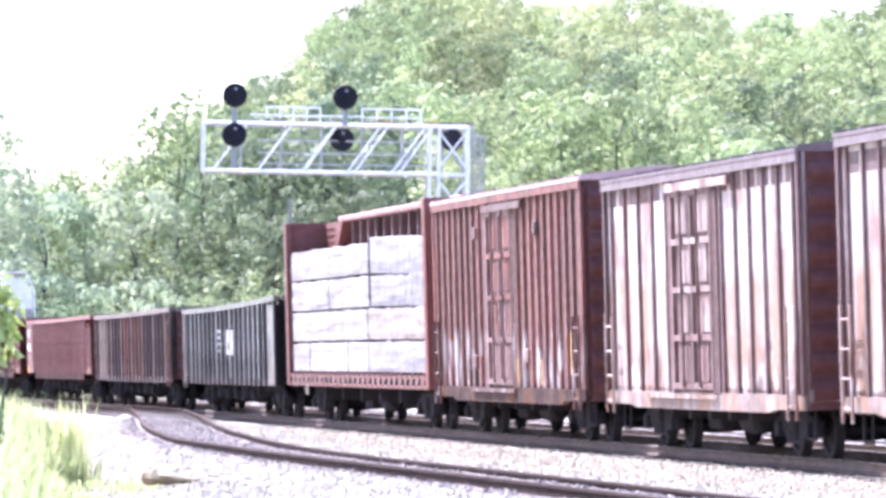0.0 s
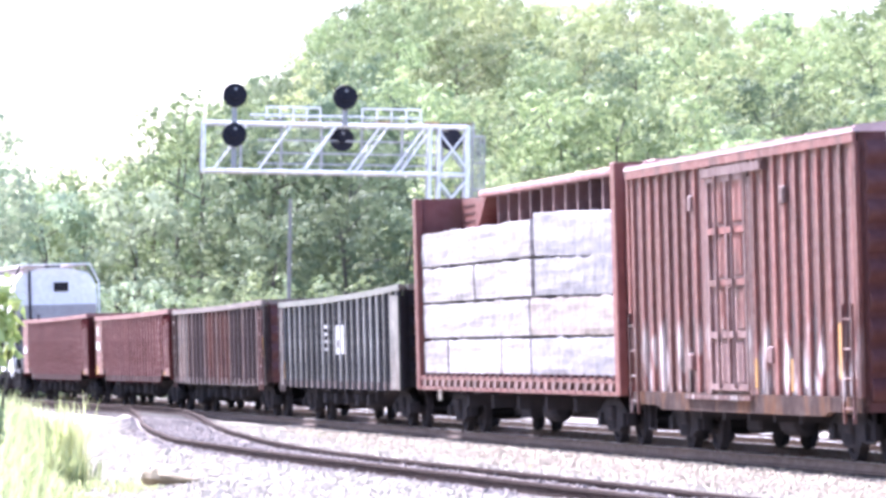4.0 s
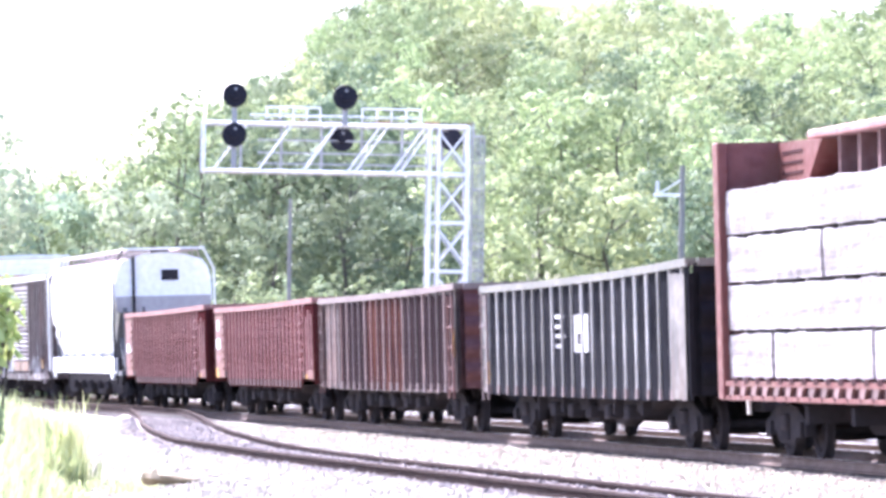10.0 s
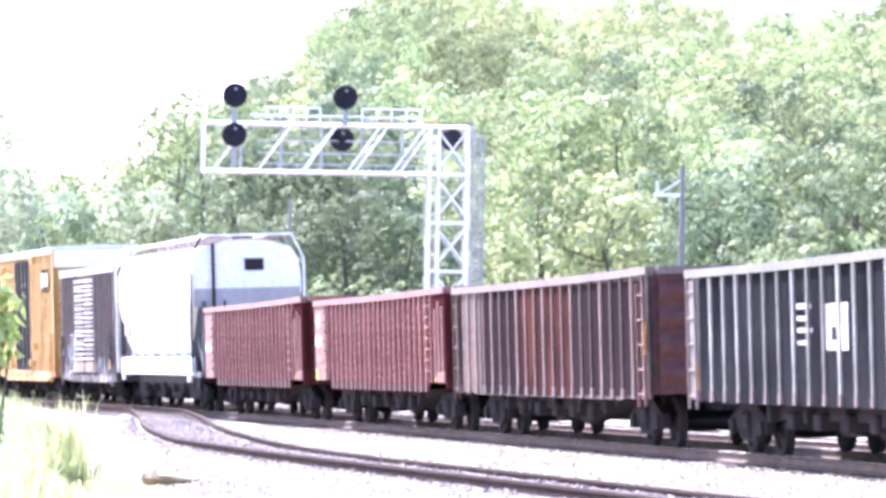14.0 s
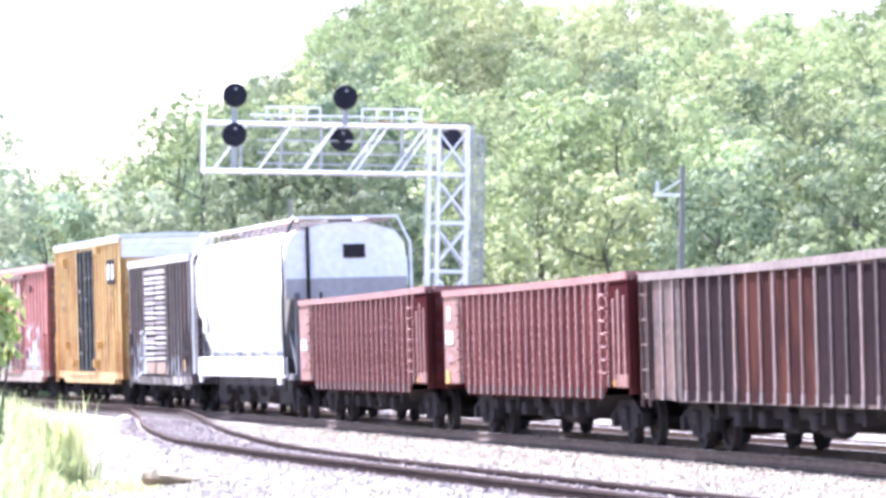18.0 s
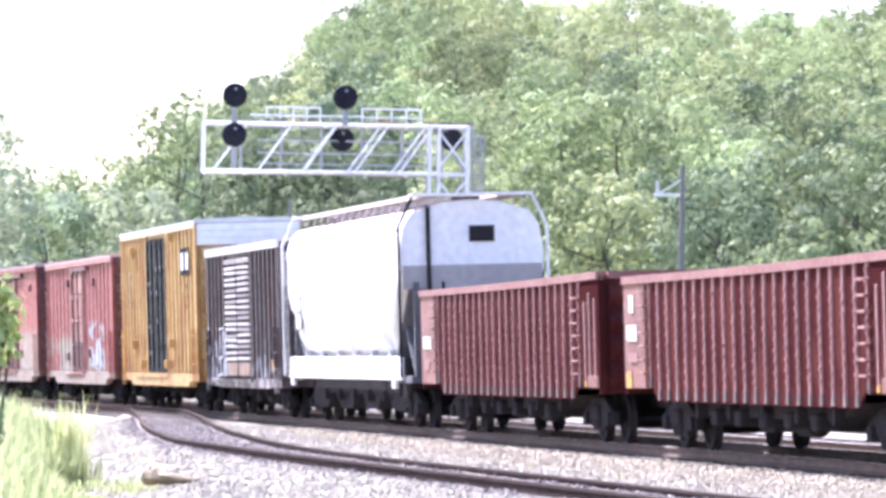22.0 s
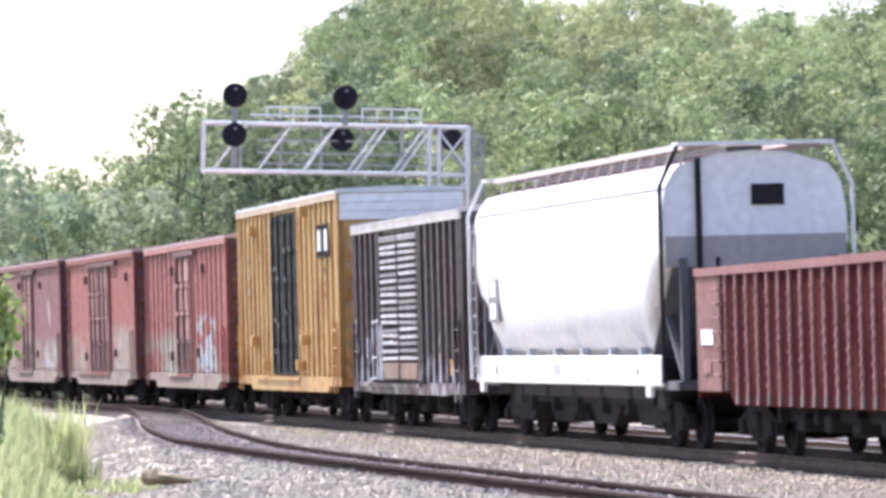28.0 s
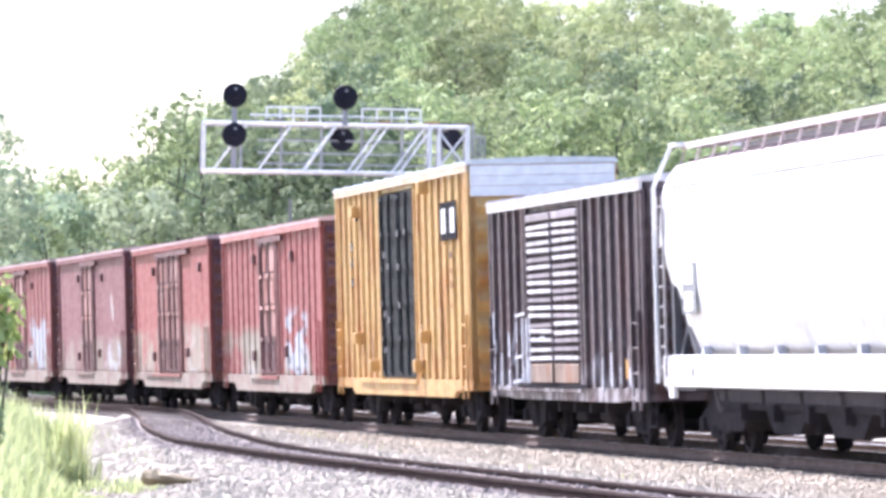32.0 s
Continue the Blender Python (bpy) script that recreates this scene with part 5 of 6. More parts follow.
marks(gon, (
    ("emblem", -0.25, 1.0, 1.6, 2.27, WHITEWORN, 0.02, "white square emblem"),
    ("stencil_bar", -1.75, -0.95, 2.2, 2.28, WHITEWORN, 0.1, ""),
    ("stencil_bar", -1.75, -1.05, 2.03, 2.10, WHITEWORN, 0.1, ""),
    ("stencil_bar", -1.75, -0.90, 1.86, 1.93, WHITEWORN, 0.1, ""),
    ("stencil_bar", -1.75, -1.15, 1.68, 1.75, WHITEWORN, 0.1, ""),
    ("end_panel", 7.3, 8.3, 0.84, 2.86, PALEPANEL, 0.01, "pale scuffed panel at the front end"),
    ("end_panel", -8.4, -7.85, 0.84, 2.72, PALEPANEL, 0.01, ""),
    ("reflector", -8.0, -7.7, 1.0, 1.45, ORANGE, 0.05, "amber reflector strip"),
))
marks(gon2, (
    ("reflector", 8.15, 8.4, 1.55, 2.1, ORANGE, 0.05, "amber reflector strip"),
))
marks(yel, (
    ("emblem_panel", 5.0, 6.8, 3.86, 4.64, SOOT, 0.02, "black square emblem with white marks"),
    ("stencil_bar", 6.0, 6.2, 3.5, 3.62, GRIME, 0.1, ""),
    ("stencil_bar", 6.0, 6.2, 3.2, 3.3, BOARDRUST, 0.1, ""),
    ("stencil_bar", 6.0, 6.2, 2.9, 3.05, BOARDRUST, 0.1, ""),
    ("stencil_bar", 5.95, 6.15, 2.5, 2.6, BOARDRUST, 0.1, ""),
    ("stencil_bar", -5.9, -5.6, 3.9, 4.1, GRIME, 0.1, ""),
    ("stencil_bar", -5.9, -5.65, 3.5, 3.75, GRIME, 0.1, ""),
    ("stencil_bar", -5.9, -5.6, 3.1, 3.3, GRIME, 0.1, ""),
    ("stencil_bar", -5.2, -4.8, 4.55, 4.72, SOOT, 0.1, ""),
    ("rust_run", 2.6, 2.75, 1.2, 2.4, BOARDRUST, 0.3, ""),
    ("rust_run", 4.7, 4.85, 1.2, 3.0, BOARDRUST, 0.3, ""),
    ("rust_run", -3.4, -3.25, 1.2, 2.2, BOARDRUST, 0.3, ""),
))
marks(brn, (
    ("reflector", 5.1, 5.28, 1.15, 1.5, ORANGE, 0.1, ""),
))
marks(bxa, (
    ("stencil_stripe", 6.02, 6.16, 1.2, 2.0, ORANGE, 0.05, "amber stripe"),
    ("stencil_stripe", 1.32, 1.42, 1.05, 1.5, ORANGE, 0.05, ""),
    ("stencil_stripe", 3.4, 3.5, 1.0, 1.5, ORANGE, 0.05, ""),
))
marks(gon3, (
    ("white_block", -8.0, -7.3, 1.78, 2.05, WHITE, 0.05, "white stencilled block"),
    ("white_block", -7.8, -7.5, 2.25, 2.55, WHITE, 0.05, ""),
    ("white_block", -7.9, -7.3, 1.42, 1.6, GONEDGE, 0.2, ""),
    ("reflector", -8.1, -7.75, 1.0, 1.28, ORANGE, 0.05, "amber reflector strip"),
))
marks(gon4, (
    ("white_block", -8.1, -7.3, 1.7, 1.95, WHITE, 0.05, "white stencilled block"),
    ("white_block", -8.0, -7.5, 1.25, 1.5, GONEDGE, 0.2, ""),
))
# paint left on the feet of the plum car's posts
dice = random.Random(23)
for post in [ob for ob in brn.children if ob.name.split(".")[0] in ("post", "corner_post") and ob.bound_box[0][1] < 0]:
    x = (post.bound_box[0][0] + post.bound_box[6][0]) / 2
    y = post.bound_box[0][1]
    z = 0.95 + dice.uniform(0, 0.12)
    for k in range(dice.choice((1, 2, 2, 3) if x < 0 else (0, 1, 1, 2))):
        h = dice.uniform(0.2, 0.75)
        patch(brn, "paint_chip", x - 0.065, x + dice.uniform(0.02, 0.07), z, z + h, y - 0.002, dice.choice((SPRAYWHITE, SPRAYWHITE, GRAFF)), "", 0.12, int(x * 50 + k))
        z += h + dice.uniform(0.03, 0.3)
for x, z, w in ((-3.9, 2.28, 0.9), (-4.0, 1.5, 0.7), (-4.2, 1.05, 0.8), (-2.2, 1.82, 0.9)):
    scrawl(brn, [(x + w * k, z + 0.05 * k) for k in (0, 0.33, 0.67, 1)], 0.05, SPRAYWHITE, -1.54)
for x in (-3.35, -3.0, -2.7):
    scrawl(brn, [(x + 0.03 * k, 1.05 + 1.2 * k) for k in (0, 0.33, 0.67, 1)], 0.05, SPRAYWHITE, -1.525)
patch(gon, "emblem_dot", 0.15, 0.62, 1.74, 1.95, -1.475, SOOT, "", 0.1, 3)
for x0, x1, z0, z1 in ((5.2, 5.65, 4.0, 4.5), (6.15, 6.6, 4.0, 4.5)):
    patch(yel, "emblem_mark", x0, x1, z0, z1, SIDE - 0.005, WHITE, "", 0.02, 8)



# ---- signal bridge ----
def signal_bridge():
    br = tagged(new("signal_bridge"), "galvanised lattice cantilever signal bridge with round black signals", "signal bridge")
    ang = 0.08
    br.matrix_basis = Matrix.Translation((0.02, 140.0, 0)) @ Matrix.Rotation(ang, 4, 'Z')
    zl, zh, left, right, d = 7.02, 8.43, -7.25, 0.65, 1.1
    # rear members get the dimmed colour in place of shade
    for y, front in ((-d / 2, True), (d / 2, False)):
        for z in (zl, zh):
            part("chord", box(left, right, y - 0.06, y + 0.06, z - 0.06, z + 0.06, 0.045), GALV if front else GALVDIM, br)
        part("end_upright", box(left, left + 0.12, y - 0.06, y + 0.06, zl, zh), GALV if front else GALVDIM, br)
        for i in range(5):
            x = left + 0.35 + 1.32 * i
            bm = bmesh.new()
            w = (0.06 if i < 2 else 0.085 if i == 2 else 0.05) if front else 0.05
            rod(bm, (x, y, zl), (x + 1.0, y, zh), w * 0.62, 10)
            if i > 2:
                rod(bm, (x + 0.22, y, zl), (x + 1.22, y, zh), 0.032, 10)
            part("diagonal", bm, GALV if front else GALVDIM, br)
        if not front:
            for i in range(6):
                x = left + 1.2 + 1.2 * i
                part("upright", box(x - 0.04, x + 0.04, y - 0.04, y + 0.04, zl, zh), GALVDIM, br)
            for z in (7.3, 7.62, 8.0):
                part("walkway_rail", box(left + 1.7, right - 0.8, y - 0.025, y + 0.025, z - 0.03, z + 0.03), GALVDIM, br)
    for i in range(7):
        x = left + 0.1 + 1.2 * i
        for z in (zl, zh):
            part("cross_tie", box(x - 0.04, x + 0.04, -d / 2, d / 2, z - 0.05, z + 0.05), GALV, br)
    # column of paired legs with crossed bracing
    for x, w in ((-0.5, 0.055), (-0.22, 0.045), (0.62, 0.065)):
        for y in (-d / 2, d / 2):
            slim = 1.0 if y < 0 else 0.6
            part("column_leg", box(x - w * slim, x + w * slim, y - 0.08, y + 0.08, -0.5, zh + 0.05, 0.01), GALV if y < 0 else GALVDIM, br)
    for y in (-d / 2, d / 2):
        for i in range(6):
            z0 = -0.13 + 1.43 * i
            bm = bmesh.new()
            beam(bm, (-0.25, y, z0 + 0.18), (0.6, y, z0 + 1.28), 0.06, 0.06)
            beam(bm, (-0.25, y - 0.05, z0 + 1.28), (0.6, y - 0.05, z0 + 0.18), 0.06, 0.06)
            part("cross_brace", bm, GALV if y < 0 else GALVDIM, br)
            part("column_strut", box(-0.5, 0.62, y - 0.05, y + 0.05, z0 - 0.05, z0 + 0.05), GALV if y < 0 else GALVDIM, br)
    part("column_foot", box(-0.9, 0.95, -0.9, 0.9, -0.9, -0.42, 0.05), BALLAST, br, "concrete footing")
    bm = bmesh.new()
    for y in (-0.2, 0.2):
        rod(bm, (0.82, y, 0.0), (0.82, y, 8.6), 0.03)
    for i in range(26):
        rod(bm, (0.82, -0.2, 0.3 + i * 0.32), (0.82, 0.2, 0.3 + i * 0.32), 0.018, 5)
    climb = part("ladder", bm, GALVDIM, br, "galvanised ladder beside the column")
    for i in range(8):
        hoop = bmesh.new()
        z = 2.6 + i * 0.8
        pts = [(0.82 + 0.36 * math.sin(a * math.pi / 6), -0.34 * math.cos(a * math.pi / 6), z) for a in range(7)]
        for p, q in zip(pts, pts[1:]):
            rod(hoop, p, q, 0.02, 5)
        part("hoop", hoop, GALVDIM, climb)
    for x, y in ((1.18, 0.0), (1.16, -0.13), (1.16, 0.13), (1.06, -0.26), (1.06, 0.26), (0.95, -0.32), (0.95, 0.32)):
        bar = bmesh.new()
        rod(bar, (x, y, 2.6), (x, y, 8.2), 0.018, 5)
        part("cage_bar", bar, GALVDIM, climb)
    # walkway handrail above
    for a, b in ((-5.3, -3.7), (-2.45, -0.7)):
        bm = bmesh.new()
        for z in (8.72, 8.98):
            rod(bm, (a, d / 2, z), (b, d / 2, z), 0.035)
        n = 4
        for i in range(n + 1):
            x = a + (b - a) * i / n
            rod(bm, (x, d / 2, 8.5), (x, d / 2, 9.0), 0.03)
        part("handrail", bm, GALV, br)
    plank_rng = random.Random(3)
    x = -5.4
    while x < 0.6:
        w = plank_rng.uniform(0.18, 0.5)
        part("walkway_plank", box(x, x + w - 0.02, 0.12, d / 2 - 0.07, zh + 0.09, zh + 0.13 + plank_rng.uniform(0, 0.06), 0.005), plank_rng.choice((TIE, OLDWOOD, RUSTHEAD, BOARDRUST, MAINRAIL)), br)
        x += w + (plank_rng.uniform(0.1, 0.5) if plank_rng.random() < 0.35 else 0)
    rail = bmesh.new()
    rod(rail, (-5.8, d / 2, 8.74), (-2.4, d / 2, 8.74), 0.035)
    part("handrail", rail, GALV, br)
    for x in (-6.3, -3.04):
        mast = part("signal_mast", box(x - 0.08, x + 0.08, -d / 2 - 0.25, -d / 2 - 0.13, 7.1 if x < -4 else 8.4, 9.3), GALVDIM, br)
        for z in (9.23, 8.06):
            bm = bmesh.new()
            turned(bm, [(-d / 2 - 0.36, 0.34), (-d / 2 - 0.33, 0.365), (-d / 2 - 0.28, 0.365), (-d / 2 - 0.25, 0.30), (-d / 2 - 0.1, 0.2)], 28)
            me = mesh_of("signal_head", bm, TARGET)
            back = d + 0.35 if x > -4 and z < 9 else 0.0
            head = part("signal_head", me, TARGET, br, "round black signal target", pose(x, back, z))
            bm = bmesh.new()
            turned(bm, [(-d / 2 - 0.55, 0.12), (-d / 2 - 0.36, 0.12)], 14)
            part("hood", bm, TARGET, head)
            bm = bmesh.new()
            turned(bm, [(-d / 2 - 0.40, 0.045), (-d / 2 - 0.37, 0.045)], 12)
            part("lens", bm, LENS, head, "", pose(0.02, -0.165, 0.17))
    bm = bmesh.new()
    turned(bm, [(-d / 2 - 0.1, 0.34), (-d / 2 + 0.1, 0.34)], 24)
    part("signal_back", bm, TARGET, br, "black round signal behind the column", pose(0.2, 0.8, 8.1))
    return br


signal_bridge()


# ---- trees ----
def leaves(rng, centre, radius, count, size, verts, faces, normals=None):
    """Leaf sprays over the upper skin of a clump, facing outwards."""
    for _ in range(count):
        d = Vector((rng.gauss(0, 1), rng.gauss(0, 1), rng.gauss(0.55, 0.85))).normalized()
        r = radius * (0.72 + 0.36 * rng.random())
        p = centre + Vector((d.x * r, d.y * r, d.z * r * 0.8))
        out = (d + Vector((rng.uniform(-0.5, 0.5), rng.uniform(-0.5, 0.5), rng.uniform(-0.3, 0.5)))).normalized()
        s = out.orthogonal().normalized()
        s.rotate(Matrix.Rotation(rng.uniform(0, 6.28), 3, out))
        t = out.cross(s)
        k = size * rng.uniform(0.55, 1.35)
        i = len(verts)
        verts += [tuple(p - s * k), tuple(p + t * k * 0.55 - out * k * 0.15), tuple(p + s * k), tuple(p - t * k * 0.55 - out * k * 0.15)]
        faces.append((i + 3, i + 2, i + 1, i))
        if normals is not None:
            normals += [tuple((d + out * 0.14).normalized())] * 4


def make_tree(name, label, height, spread, seed, leaf, clumps=58, sprays=98, size=0.19, low=0.26, group="trees of the wooded hill"):
    """A tapered trunk, limbs and a crown of many leaf clumps with gaps between."""
    rng = random.Random(seed)
    tree = tagged(new(name), label, "tree", group)
    bm = bmesh.new()
    trunk_top = height * 0.8
    last, pts = Vector((0, 0, -0.6)), []
    for i in range(6):
        k = (i + 1) / 6
        p = Vector((rng.uniform(-0.15, 0.15) * k * 2, rng.uniform(-0.15, 0.15) * k * 2, trunk_top * k))
        rod(bm, last, p, 0.2 * (1 - k * 0.75) * height / 10, 7)
        pts.append(p)
        last = p
    verts, faces, normals = [], [], []
    for i in range(clumps):
        k = (i + 0.5) / clumps
        h = low + (1 - low) * k
        wide = spread * math.sqrt(max(0.05, 1 - ((h - 0.55) / 0.5) ** 2)) if h > 0.55 else spread * (0.75 + 0.25 * (h - low) / (0.55 - low))
        a = i * 2.4 + rng.uniform(-0.5, 0.5)
        reach = wide * (0.35 + 0.65 * math.sqrt(rng.random()))
        r = spread * rng.uniform(0.17, 0.36)
        c = Vector((math.cos(a) * reach, math.sin(a) * reach, height * h - r * 0.7 + rng.uniform(-0.5, 0.5)))
        leaves(rng, c, r, int(sprays * (r / (spread * 0.36)) ** 2), size, verts, faces, normals)
        if i % 6 == 0:
            base = pts[min(5, int(k * 5) + 1)]
            rod(bm, base - Vector((0, 0, 0.6)), c, 0.04, 5)
    part("trunk", bm, BARK, tree)
    me = bpy.data.meshes.new("crown")
    me.from_pydata(verts, [], faces)
    me.normals_split_custom_set_from_vertices(normals)
    me.materials.append(leaf)
    part("crown", me, leaf, tree)
    return tree


# how high the tree tops of the wood stand against the sky, by bearing
RIDGE_U = (-0.1016, -0.0896, -0.0884, -0.0869, -0.0847, -0.0816, -0.0744, -0.0702, -0.0673, -0.0644, -0.0598, -0.0588, -0.0561, -0.0531, -0.049, -0.043, -0.0383, -0.0353, -0.0323, -0.0311, -0.0294, -0.0264, -0.0241, -0.0214, -0.0181, -0.011, 0.0082, 0.0155, 0.0179, 0.0251, 0.0323, 0.0347, 0.0491, 0.0539, 0.0587, 0.0611, 0.0659, 0.0695, 0.0791, 0.0839, 0.0857, 0.0932, 0.1019)
RIDGE_RISE = (0.0544, 0.0546, 0.0522, 0.0484, 0.0439, 0.0411, 0.0413, 0.0423, 0.045, 0.0481, 0.0502, 0.0548, 0.0555, 0.0572, 0.0594, 0.0619, 0.065, 0.0668, 0.0672, 0.0693, 0.0723, 0.0748, 0.0785, 0.0783, 0.0815, 0.0864, 0.0867, 0.0796, 0.0782, 0.0788, 0.0789, 0.0802, 0.0806, 0.0799, 0.0793, 0.0782, 0.0792, 0.0781, 0.078, 0.077, 0.0802, 0.0808, 0.081)


def tree_room(x, y, height, spread):
    """The largest scale at which a tree stays under the line of the tree tops."""
    room = 9.0
    for off, part_up in ((0.0, 1.0), (-0.45, 0.96), (0.45, 0.96), (-0.85, 0.8), (0.85, 0.8)):
        rise = float(np.interp((x + off * spread) / y, RIDGE_U, RIDGE_RISE))
        room = min(room, (1.1245 + rise * y - hill(x, y)) / (height * part_up))
    return room * (1.15 if 0.0 < x / y < 0.05 else 1.09 if x > 0 else 1.0)


def plant_hill():
    rng = random.Random(11)
    kinds = [make_tree("tree", "broad-leaved tree in full summer leaf", 11.0 + i * 0.8, 3.3 + 0.25 * i, 20 + i, LEAF) for i in range(5)]
    first = list(kinds)
    light = make_tree("tree", "broad-leaved tree in pale green leaf, lightened for haze", 11.6, 3.6, 31, LEAFMID)
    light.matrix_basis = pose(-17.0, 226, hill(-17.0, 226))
    pale = make_tree("tree", "broad-leaved tree with leaves paled for haze", 11.4, 3.6, 35, LEAFHAZE)
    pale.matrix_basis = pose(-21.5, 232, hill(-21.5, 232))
    deep = make_tree("tree", "broad-leaved tree in deep green leaf, darkened for shade", 12.0, 3.7, 33, LEAFDEEP)
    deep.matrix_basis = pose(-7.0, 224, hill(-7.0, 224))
    spots = []
    y = 222.0
    row = 0
    while y < 650:
        gap = 5.2 + (y - 222) * 0.006
        half = y * 0.105 + 6
        x = -half + (row % 2) * gap / 2
        while x < half:
            spots.append((x + rng.uniform(-1.4, 1.4), y + rng.uniform(-3, 3)))
            x += gap
        y += 15 + (y - 222) * 0.06
        row += 1
    for i in range(46):
        y = 255 + 130 * rng.random()
        spots.append((-y * rng.uniform(0.045, 0.112), y))
    spots.sort(key=lambda p: p[0] < 5)
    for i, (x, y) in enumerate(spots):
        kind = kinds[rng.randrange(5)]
        # far and left trees take the haze-lightened leaves
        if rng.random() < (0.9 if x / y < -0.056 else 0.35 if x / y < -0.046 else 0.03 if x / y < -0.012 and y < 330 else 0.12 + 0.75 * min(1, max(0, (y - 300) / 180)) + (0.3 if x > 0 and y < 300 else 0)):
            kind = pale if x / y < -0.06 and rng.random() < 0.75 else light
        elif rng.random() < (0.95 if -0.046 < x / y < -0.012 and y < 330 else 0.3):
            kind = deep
        # trees behind the bridge get the shade-darkened leaves
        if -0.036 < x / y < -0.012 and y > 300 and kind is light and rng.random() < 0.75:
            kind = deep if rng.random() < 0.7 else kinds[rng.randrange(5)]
        k = rng.uniform(0.78, 1.12)
        room = tree_room(x, y, 12.6, 3.7 * k)
        if y > 480:
            k = max(k, min(room, 1.45))
        k = min(k, room)
        if k < 0.4 and i > 5:
            continue
        m = Matrix.Translation((x, y, hill(x, y))) @ Matrix.Rotation(rng.uniform(0, 6.28), 4, 'Z')
        if i < 5:
            kind = first[i]
            kind.matrix_basis = m
            kind.scale = (k, k, k)
        else:
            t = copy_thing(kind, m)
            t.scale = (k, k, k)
    # the wood's edge: paler young trees and one tall tree in haze-paled leaves
    young = make_tree("young_tree", "pale young tree at the edge of the wood", 6.4, 2.5, 71, LEAFPALE, 40, 56, 0.16, 0.05, "young trees at the wood's edge")
    for i, (x, y, k) in enumerate(((-8.6, 201, 0.95), (-11.2, 204, 0.9), (-6.3, 206, 0.95), (-15.5, 203, 0.85), (-3.9, 204, 0.95), (-1.6, 202, 0.9), (2.6, 204, 0.85), (6.0, 203, 0.9), (9.5, 206, 0.85), (13.4, 203, 1.25), (16.6, 205, 1.4), (-18.2, 206, 0.8))):
        m = Matrix.Translation((x, y, hill(x, y))) @ Matrix.Rotation(i * 1.7, 4, 'Z')
        t = copy_thing(young, m) if i else young
        t.matrix_basis = m
        t.scale = (k, k, k)
    hazy = make_tree("young_tree", "young tree at the edge of the wood, leaves paled for haze", 6.4, 2.6, 73, LEAFHAZE, 40, 56, 0.16, 0.05, "young trees at the wood's edge")
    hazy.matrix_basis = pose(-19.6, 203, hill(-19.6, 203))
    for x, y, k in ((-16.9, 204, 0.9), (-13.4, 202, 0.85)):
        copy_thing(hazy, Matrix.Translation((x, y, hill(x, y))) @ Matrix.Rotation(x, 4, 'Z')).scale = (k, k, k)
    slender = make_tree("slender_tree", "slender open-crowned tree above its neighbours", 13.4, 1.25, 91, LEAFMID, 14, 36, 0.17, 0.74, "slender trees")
    slender.matrix_basis = pose(-14.8, 240, hill(-14.8, 240), 0, 0, 40)
    taller = copy_thing(slender, pose(-13.5, 242, hill(-13.5, 242), 0, 0, 190))
    taller.scale = (1.0, 1.0, 1.1)
    # extra shade-darkened trees where the wood's front looks dark
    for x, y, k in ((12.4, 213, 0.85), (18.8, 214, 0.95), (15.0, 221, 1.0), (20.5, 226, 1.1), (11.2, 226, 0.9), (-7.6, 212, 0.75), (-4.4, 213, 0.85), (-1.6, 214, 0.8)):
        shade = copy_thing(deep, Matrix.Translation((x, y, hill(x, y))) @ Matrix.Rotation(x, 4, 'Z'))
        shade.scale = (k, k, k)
    tall = make_tree("tall_tree", "tall tree standing clear of the wood, leaves paled for haze", 13.0, 2.5, 77, LEAFHAZE, 46, 62, 0.18, 0.2, "")
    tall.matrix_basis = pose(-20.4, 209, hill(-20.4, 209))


plant_hill()


# ---- foreground ----
def blades(rng, x, y, z, height, lean, width, verts, faces):
    a = rng.uniform(0, 6.28)
    dx, dy = math.cos(a), math.sin(a)
    wx, wy = -dy * width, dx * width
    i = len(verts)
    bend = lean * height
    verts += [(x - wx, y - wy, z), (x + wx, y + wy, z), (x + dx * bend * 0.35 + wx * 0.8, y + dy * bend * 0.35 + wy * 0.8, z + height * 0.6),
              (x + dx * bend * 0.35 - wx * 0.8, y + dy * bend * 0.35 - wy * 0.8, z + height * 0.6), (x + dx * bend, y + dy * bend, z + height)]
    faces += [(i, i + 1, i + 2, i + 3), (i + 3, i + 2, i + 4)]


def build_grass():
    rng = random.Random(5)
    verts, faces = [], []
    count = 0
    while count < 13000:
        y = rng.uniform(42, 112)
        edge = gravel_edge(y)
        x = edge + 0.3 - abs(rng.gauss(0, 1.6))
        if x < -y * 0.115:
            continue
        dense = 0.5 + noise.noise((x * 0.7, y * 0.25, 9))
        if rng.random() > dense + 0.25:
            continue
        h = max(0.12, (0.25 + 0.9 * min(1, (edge - x) / 1.2)) * rng.uniform(0.5, 1.1) * (0.6 + dense * 0.5))
        blades(rng, x, y, hill(x, y) - 0.02, h, rng.uniform(0.1, 0.6), rng.uniform(0.008, 0.022), verts, faces)
        count += 1
    for _ in range(700):
        y = rng.uniform(54.5, 58.5)
        blades(rng, -0.058 * y + rng.gauss(0, 0.45), y, -0.32, rng.uniform(0.05, 0.16), 0.5, 0.015, verts, faces)
    for _ in range(160):
        y = rng.uniform(48, 100)
        blades(rng, siding(y) + rng.choice((-1.9, 1.7, 2.6)) + rng.gauss(0, 0.2), y, -0.2, rng.uniform(0.05, 0.14), 0.5, 0.012, verts, faces)
    tagged(raw("grass", verts, faces, GRASSM), "tall sunlit grass and weeds beside the ballast", "grass", kind="stuff")


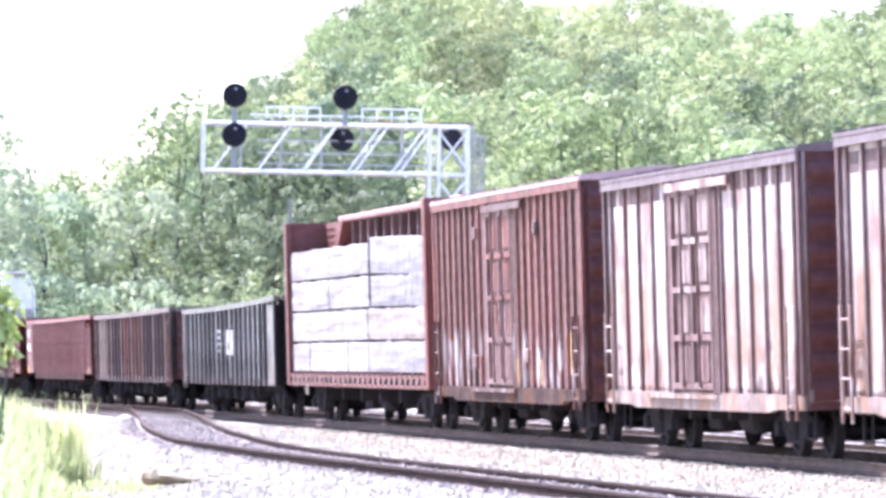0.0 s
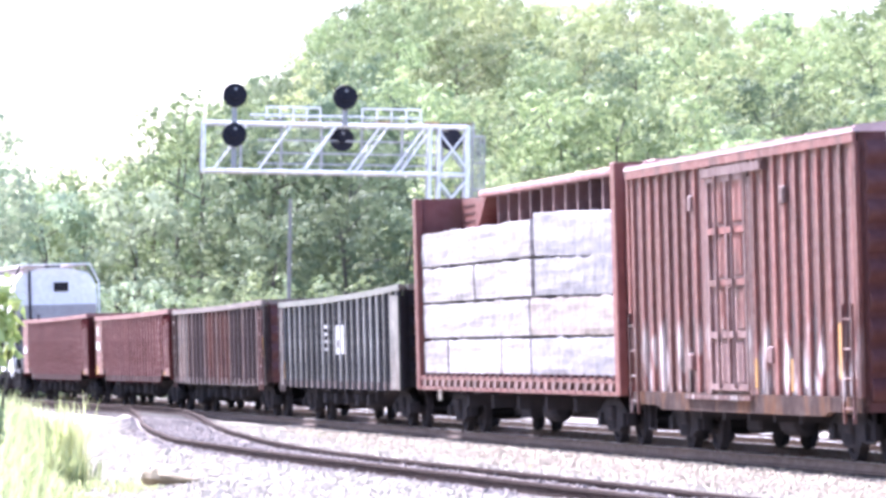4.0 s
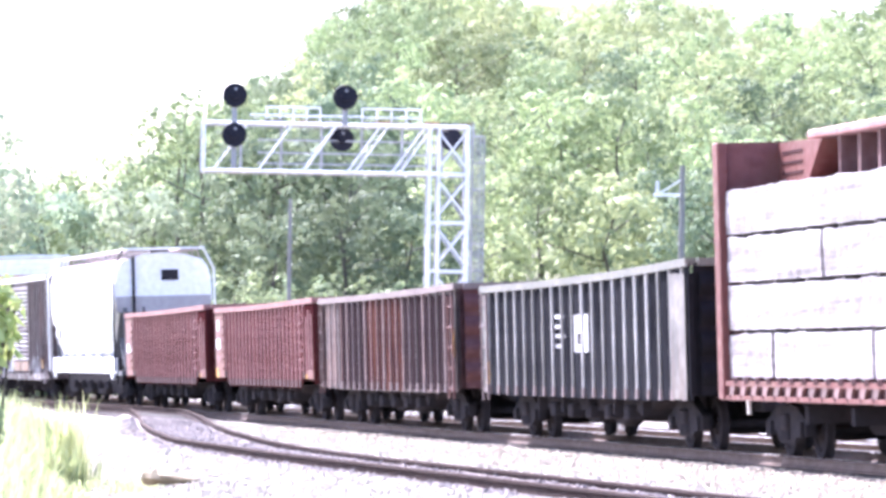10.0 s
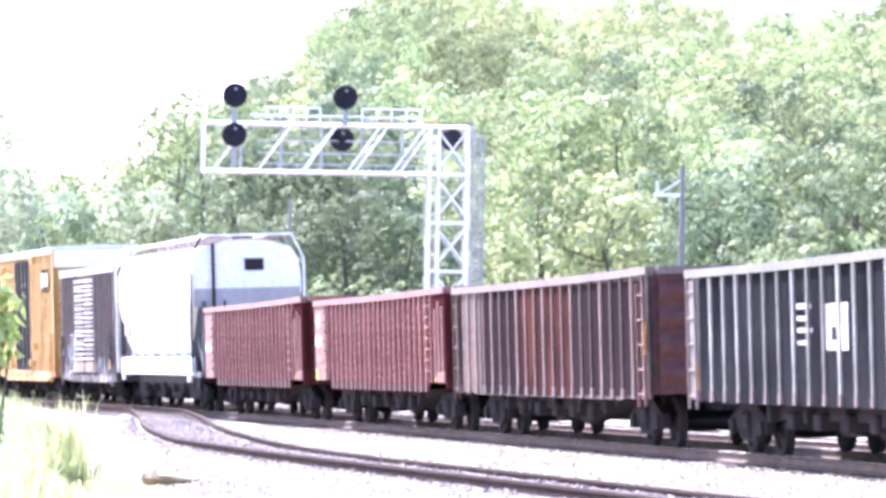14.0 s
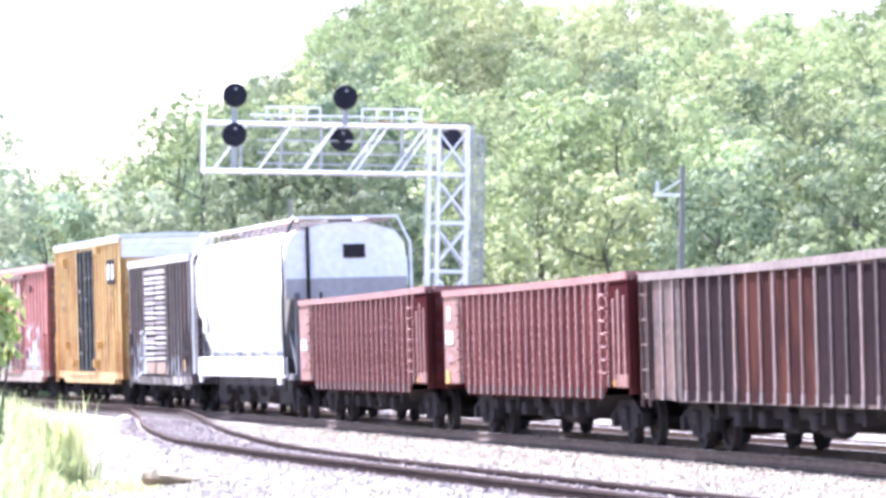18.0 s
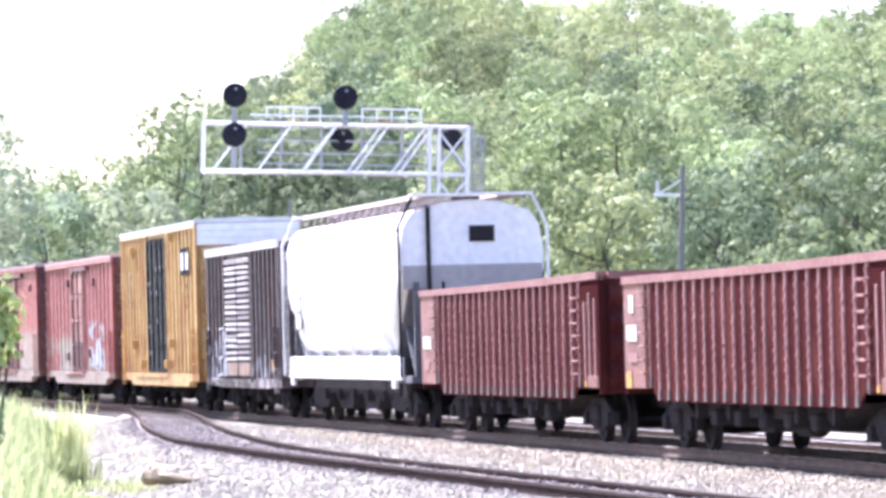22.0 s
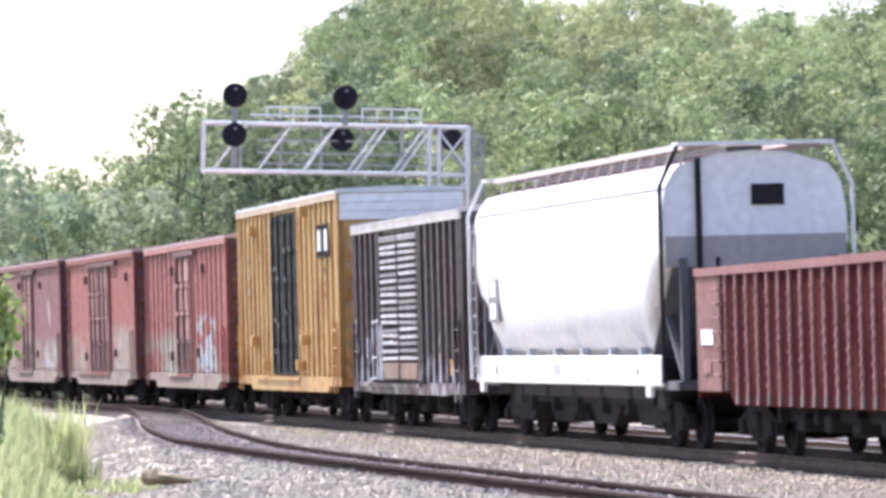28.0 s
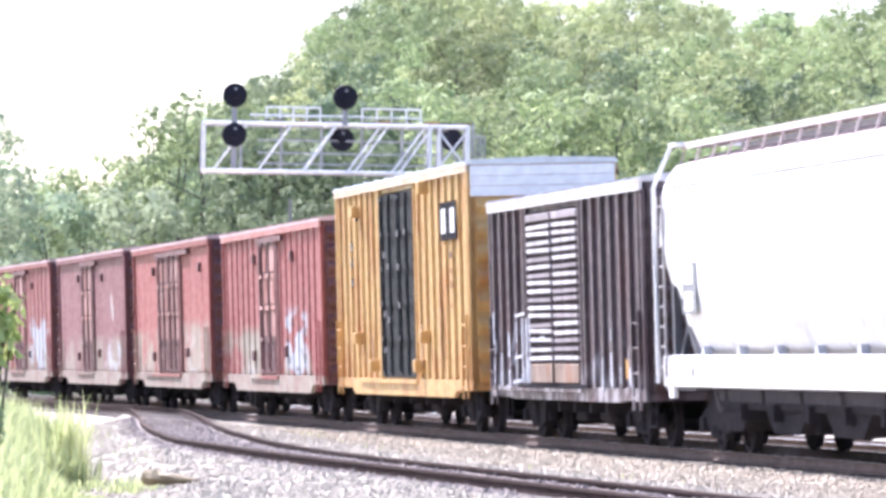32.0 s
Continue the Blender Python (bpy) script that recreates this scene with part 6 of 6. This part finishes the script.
def weed(x, y, height, spread, n, seed, mat, name, label, leaf=0.09, start=0.25, low=0.6):
    """A leafy stemmed weed."""
    rng = random.Random(seed)
    w = tagged(new(name), label, "weed" if name == "weed" else "bush")
    w.matrix_basis = pose(x, y, hill(x, y) - 0.02)
    stems = bmesh.new()
    verts, faces = [], []
    for i in range(n):
        a = rng.uniform(0, 6.28)
        tip = Vector((math.cos(a) * spread * rng.random(), math.sin(a) * spread * rng.random(), height * rng.uniform(low, 1.0)))
        root = Vector((tip.x * 0.25, tip.y * 0.25, 0))
        mid = root.lerp(tip, 0.5) + Vector((0, 0, 0.05))
        rod(stems, root, mid, 0.012, 4)
        rod(stems, mid, tip, 0.008, 4)
        for j in range(14):
            k = start + (1 - start) * j / 13
            leaves(rng, root.lerp(tip, k), 0.06, 2, leaf, verts, faces)
    part("stem", stems, BARK, w)
    me = bpy.data.meshes.new("foliage")
    me.from_pydata(verts, [], faces)
    me.materials.append(mat)
    part("foliage", me, mat, w)
    return w


build_grass()
for i, (x, y, h, sp) in enumerate(((-5.0, 63.0, 1.45, 0.2), (-4.8, 62.0, 0.75, 0.3), (-5.35, 66.0, 1.2, 0.3), (-6.2, 70.0, 1.1, 0.35), (-5.9, 64.0, 1.0, 0.4))):
    rng = random.Random(60 + i)
    verts, faces = [], []
    for _ in range(90):
        blades(rng, x + rng.gauss(0, sp * 0.6), y + rng.gauss(0, sp * 0.6), hill(x, y) - 0.02, h * rng.uniform(0.45, 1.0), rng.uniform(0.05, 0.35), rng.uniform(0.012, 0.03), verts, faces)
    tagged(raw("weed_clump", verts, faces, GRASSM), "tall pale green weeds among the grass", "weeds", kind="stuff")
weed(-2.52, 25.0, 2.1, 0.34, 36, 81, BUSHLEAF, "bush", "pale yellow-green leafy bush", 0.05, 0.84, 0.88)
weed(-2.46, 25.2, 1.42, 0.2, 12, 82, LEAFMID, "bush", "small green sapling under the pale bush", 0.035, 0.85, 0.9)


def build_stones():
    rng = random.Random(8)
    verts, faces, dark = [], [], []
    base = [(1, 0, 0), (0, 1, 0), (-1, 0, 0), (0, -1, 0), (0, 0, 1), (0, 0, -1)]
    tri = [(0, 1, 4), (1, 2, 4), (2, 3, 4), (3, 0, 4), (1, 0, 5), (2, 1, 5), (3, 2, 5), (0, 3, 5)]
    count = 0
    while count < 34000:
        y = 44 + 75 * rng.random() ** 1.7
        lo = gravel_edge(y)
        s = float(np.interp(-y, -AY, RUN))
        cx = float(np.interp(s, RUN, AX))
        x = rng.uniform(lo, min(cx - 1.0, y * 0.1))
        if abs(abs(x - siding(y)) - 0.75) < 0.1:
            continue
        r = rng.uniform(0.018, 0.045)
        z = bed_height(x, y, cx, lo) + 0.03 * noise.noise((x * 1.3, y * 0.9, 3)) - 0.005
        i = len(verts)
        a = rng.uniform(0, 6.28)
        for p in base:
            k = r * rng.uniform(0.65, 1.3)
            verts.append((x + k * (p[0] * math.cos(a) - p[1] * math.sin(a)), y + k * (p[0] * math.sin(a) + p[1] * math.cos(a)), z + k * p[2] * 0.8 + 0.01))
        faces += [tuple(i + j for j in f) for f in tri]
        dark += [stone_kind(x, y)] * 8
        count += 1
    heap = raw("ballast_stones", verts, faces, STONE)
    heap.data.materials.append(MAINSTONE)
    heap.data.materials.append(DIRTSTONE)
    for p, d in zip(heap.data.polygons, dark):
        p.material_index = d
    tagged(heap, "loose pale ballast stones", "stones", kind="stuff")


build_stones()


def plank():
    """A rotted, split piece of sleeper, half sunk in the stones."""
    bm = bmesh.new()
    rings = []
    for i in range(11):
        k = i / 10
        fat = (0.55 + 0.45 * math.sin(math.pi * min(1, 0.15 + k))) * (1.0 - 0.35 * k)
        ring = []
        for j in range(10):
            a = 2 * math.pi * j / 10
            r = 1 + 0.35 * noise.noise((k * 5, math.cos(a) * 1.5, math.sin(a) * 1.5))
            ring.append(bm.verts.new((-0.36 + 0.72 * k + 0.03 * noise.noise((j * 1.3, 4, k)), 0.12 * fat * r * math.cos(a), 0.085 * fat * r * math.sin(a) * (1.25 if k < 0.25 else 1.0))))
        rings.append(ring)
    for p, q in zip(rings, rings[1:]):
        for j in range(10):
            bm.faces.new((p[j], q[j], q[(j + 1) % 10], p[(j + 1) % 10]))
    bm.faces.new(rings[0])
    bm.faces.new(rings[-1][::-1])
    bmesh.ops.recalc_face_normals(bm, faces=bm.faces)
    ob = new("old_sleeper_piece", mesh_of("old_sleeper_piece", bm, OLDWOOD))
    tagged(ob, "weathered broken piece of sleeper lying on the ballast", "timber")
    ob.matrix_basis = pose(-3.08, 54.2, -0.13, 4, 3, -30)


plank()


def pole(x, y, top, arm):
    p = tagged(new("utility_pole"), "weathered grey wooden utility pole before the wood", "utility pole")
    p.matrix_basis = pose(x, y, hill(x, y))
    bm = bmesh.new()
    turned(bm, [(-0.5, 0.17 if arm else 0.1), (top, 0.10 if arm else 0.07)], 12, 'z')
    part("mast", bm, POLEWOOD, p)
    if arm:
        part("crossarm", box(-1.1, 0.1, -0.06, 0.06, top - 1.2, top - 1.08, 0.01), GALV, p)
        bm = bmesh.new()
        beam(bm, (-0.9, 0, top - 1.1), (-0.05, 0, top - 0.55), 0.07, 0.07)
        part("brace", bm, GALV, p)
        part("insulator", box(-1.02, -0.88, -0.06, 0.06, top - 1.08, top - 0.62, 0.03), WHITE, p)
    return p


pole(9.1, 180.0, 9.7, True)
pole(-5.85, 180.0, 8.2, False)


# ---- the keyed train ----
def motions():
    for car, middle, base in TRAIN:
        walk(car, [(float(t), car_pose(middle + rolled(t), base)) for t in range(33)])
    times = [min(32.0, k * 4 / 30) for k in range(241)]
    for wheel, x in WHEELS:
        walk(wheel, [(t, pose(x, 0, 0.42, 0, math.degrees(rolled(t) / 0.42), 0)) for t in times])


motions()
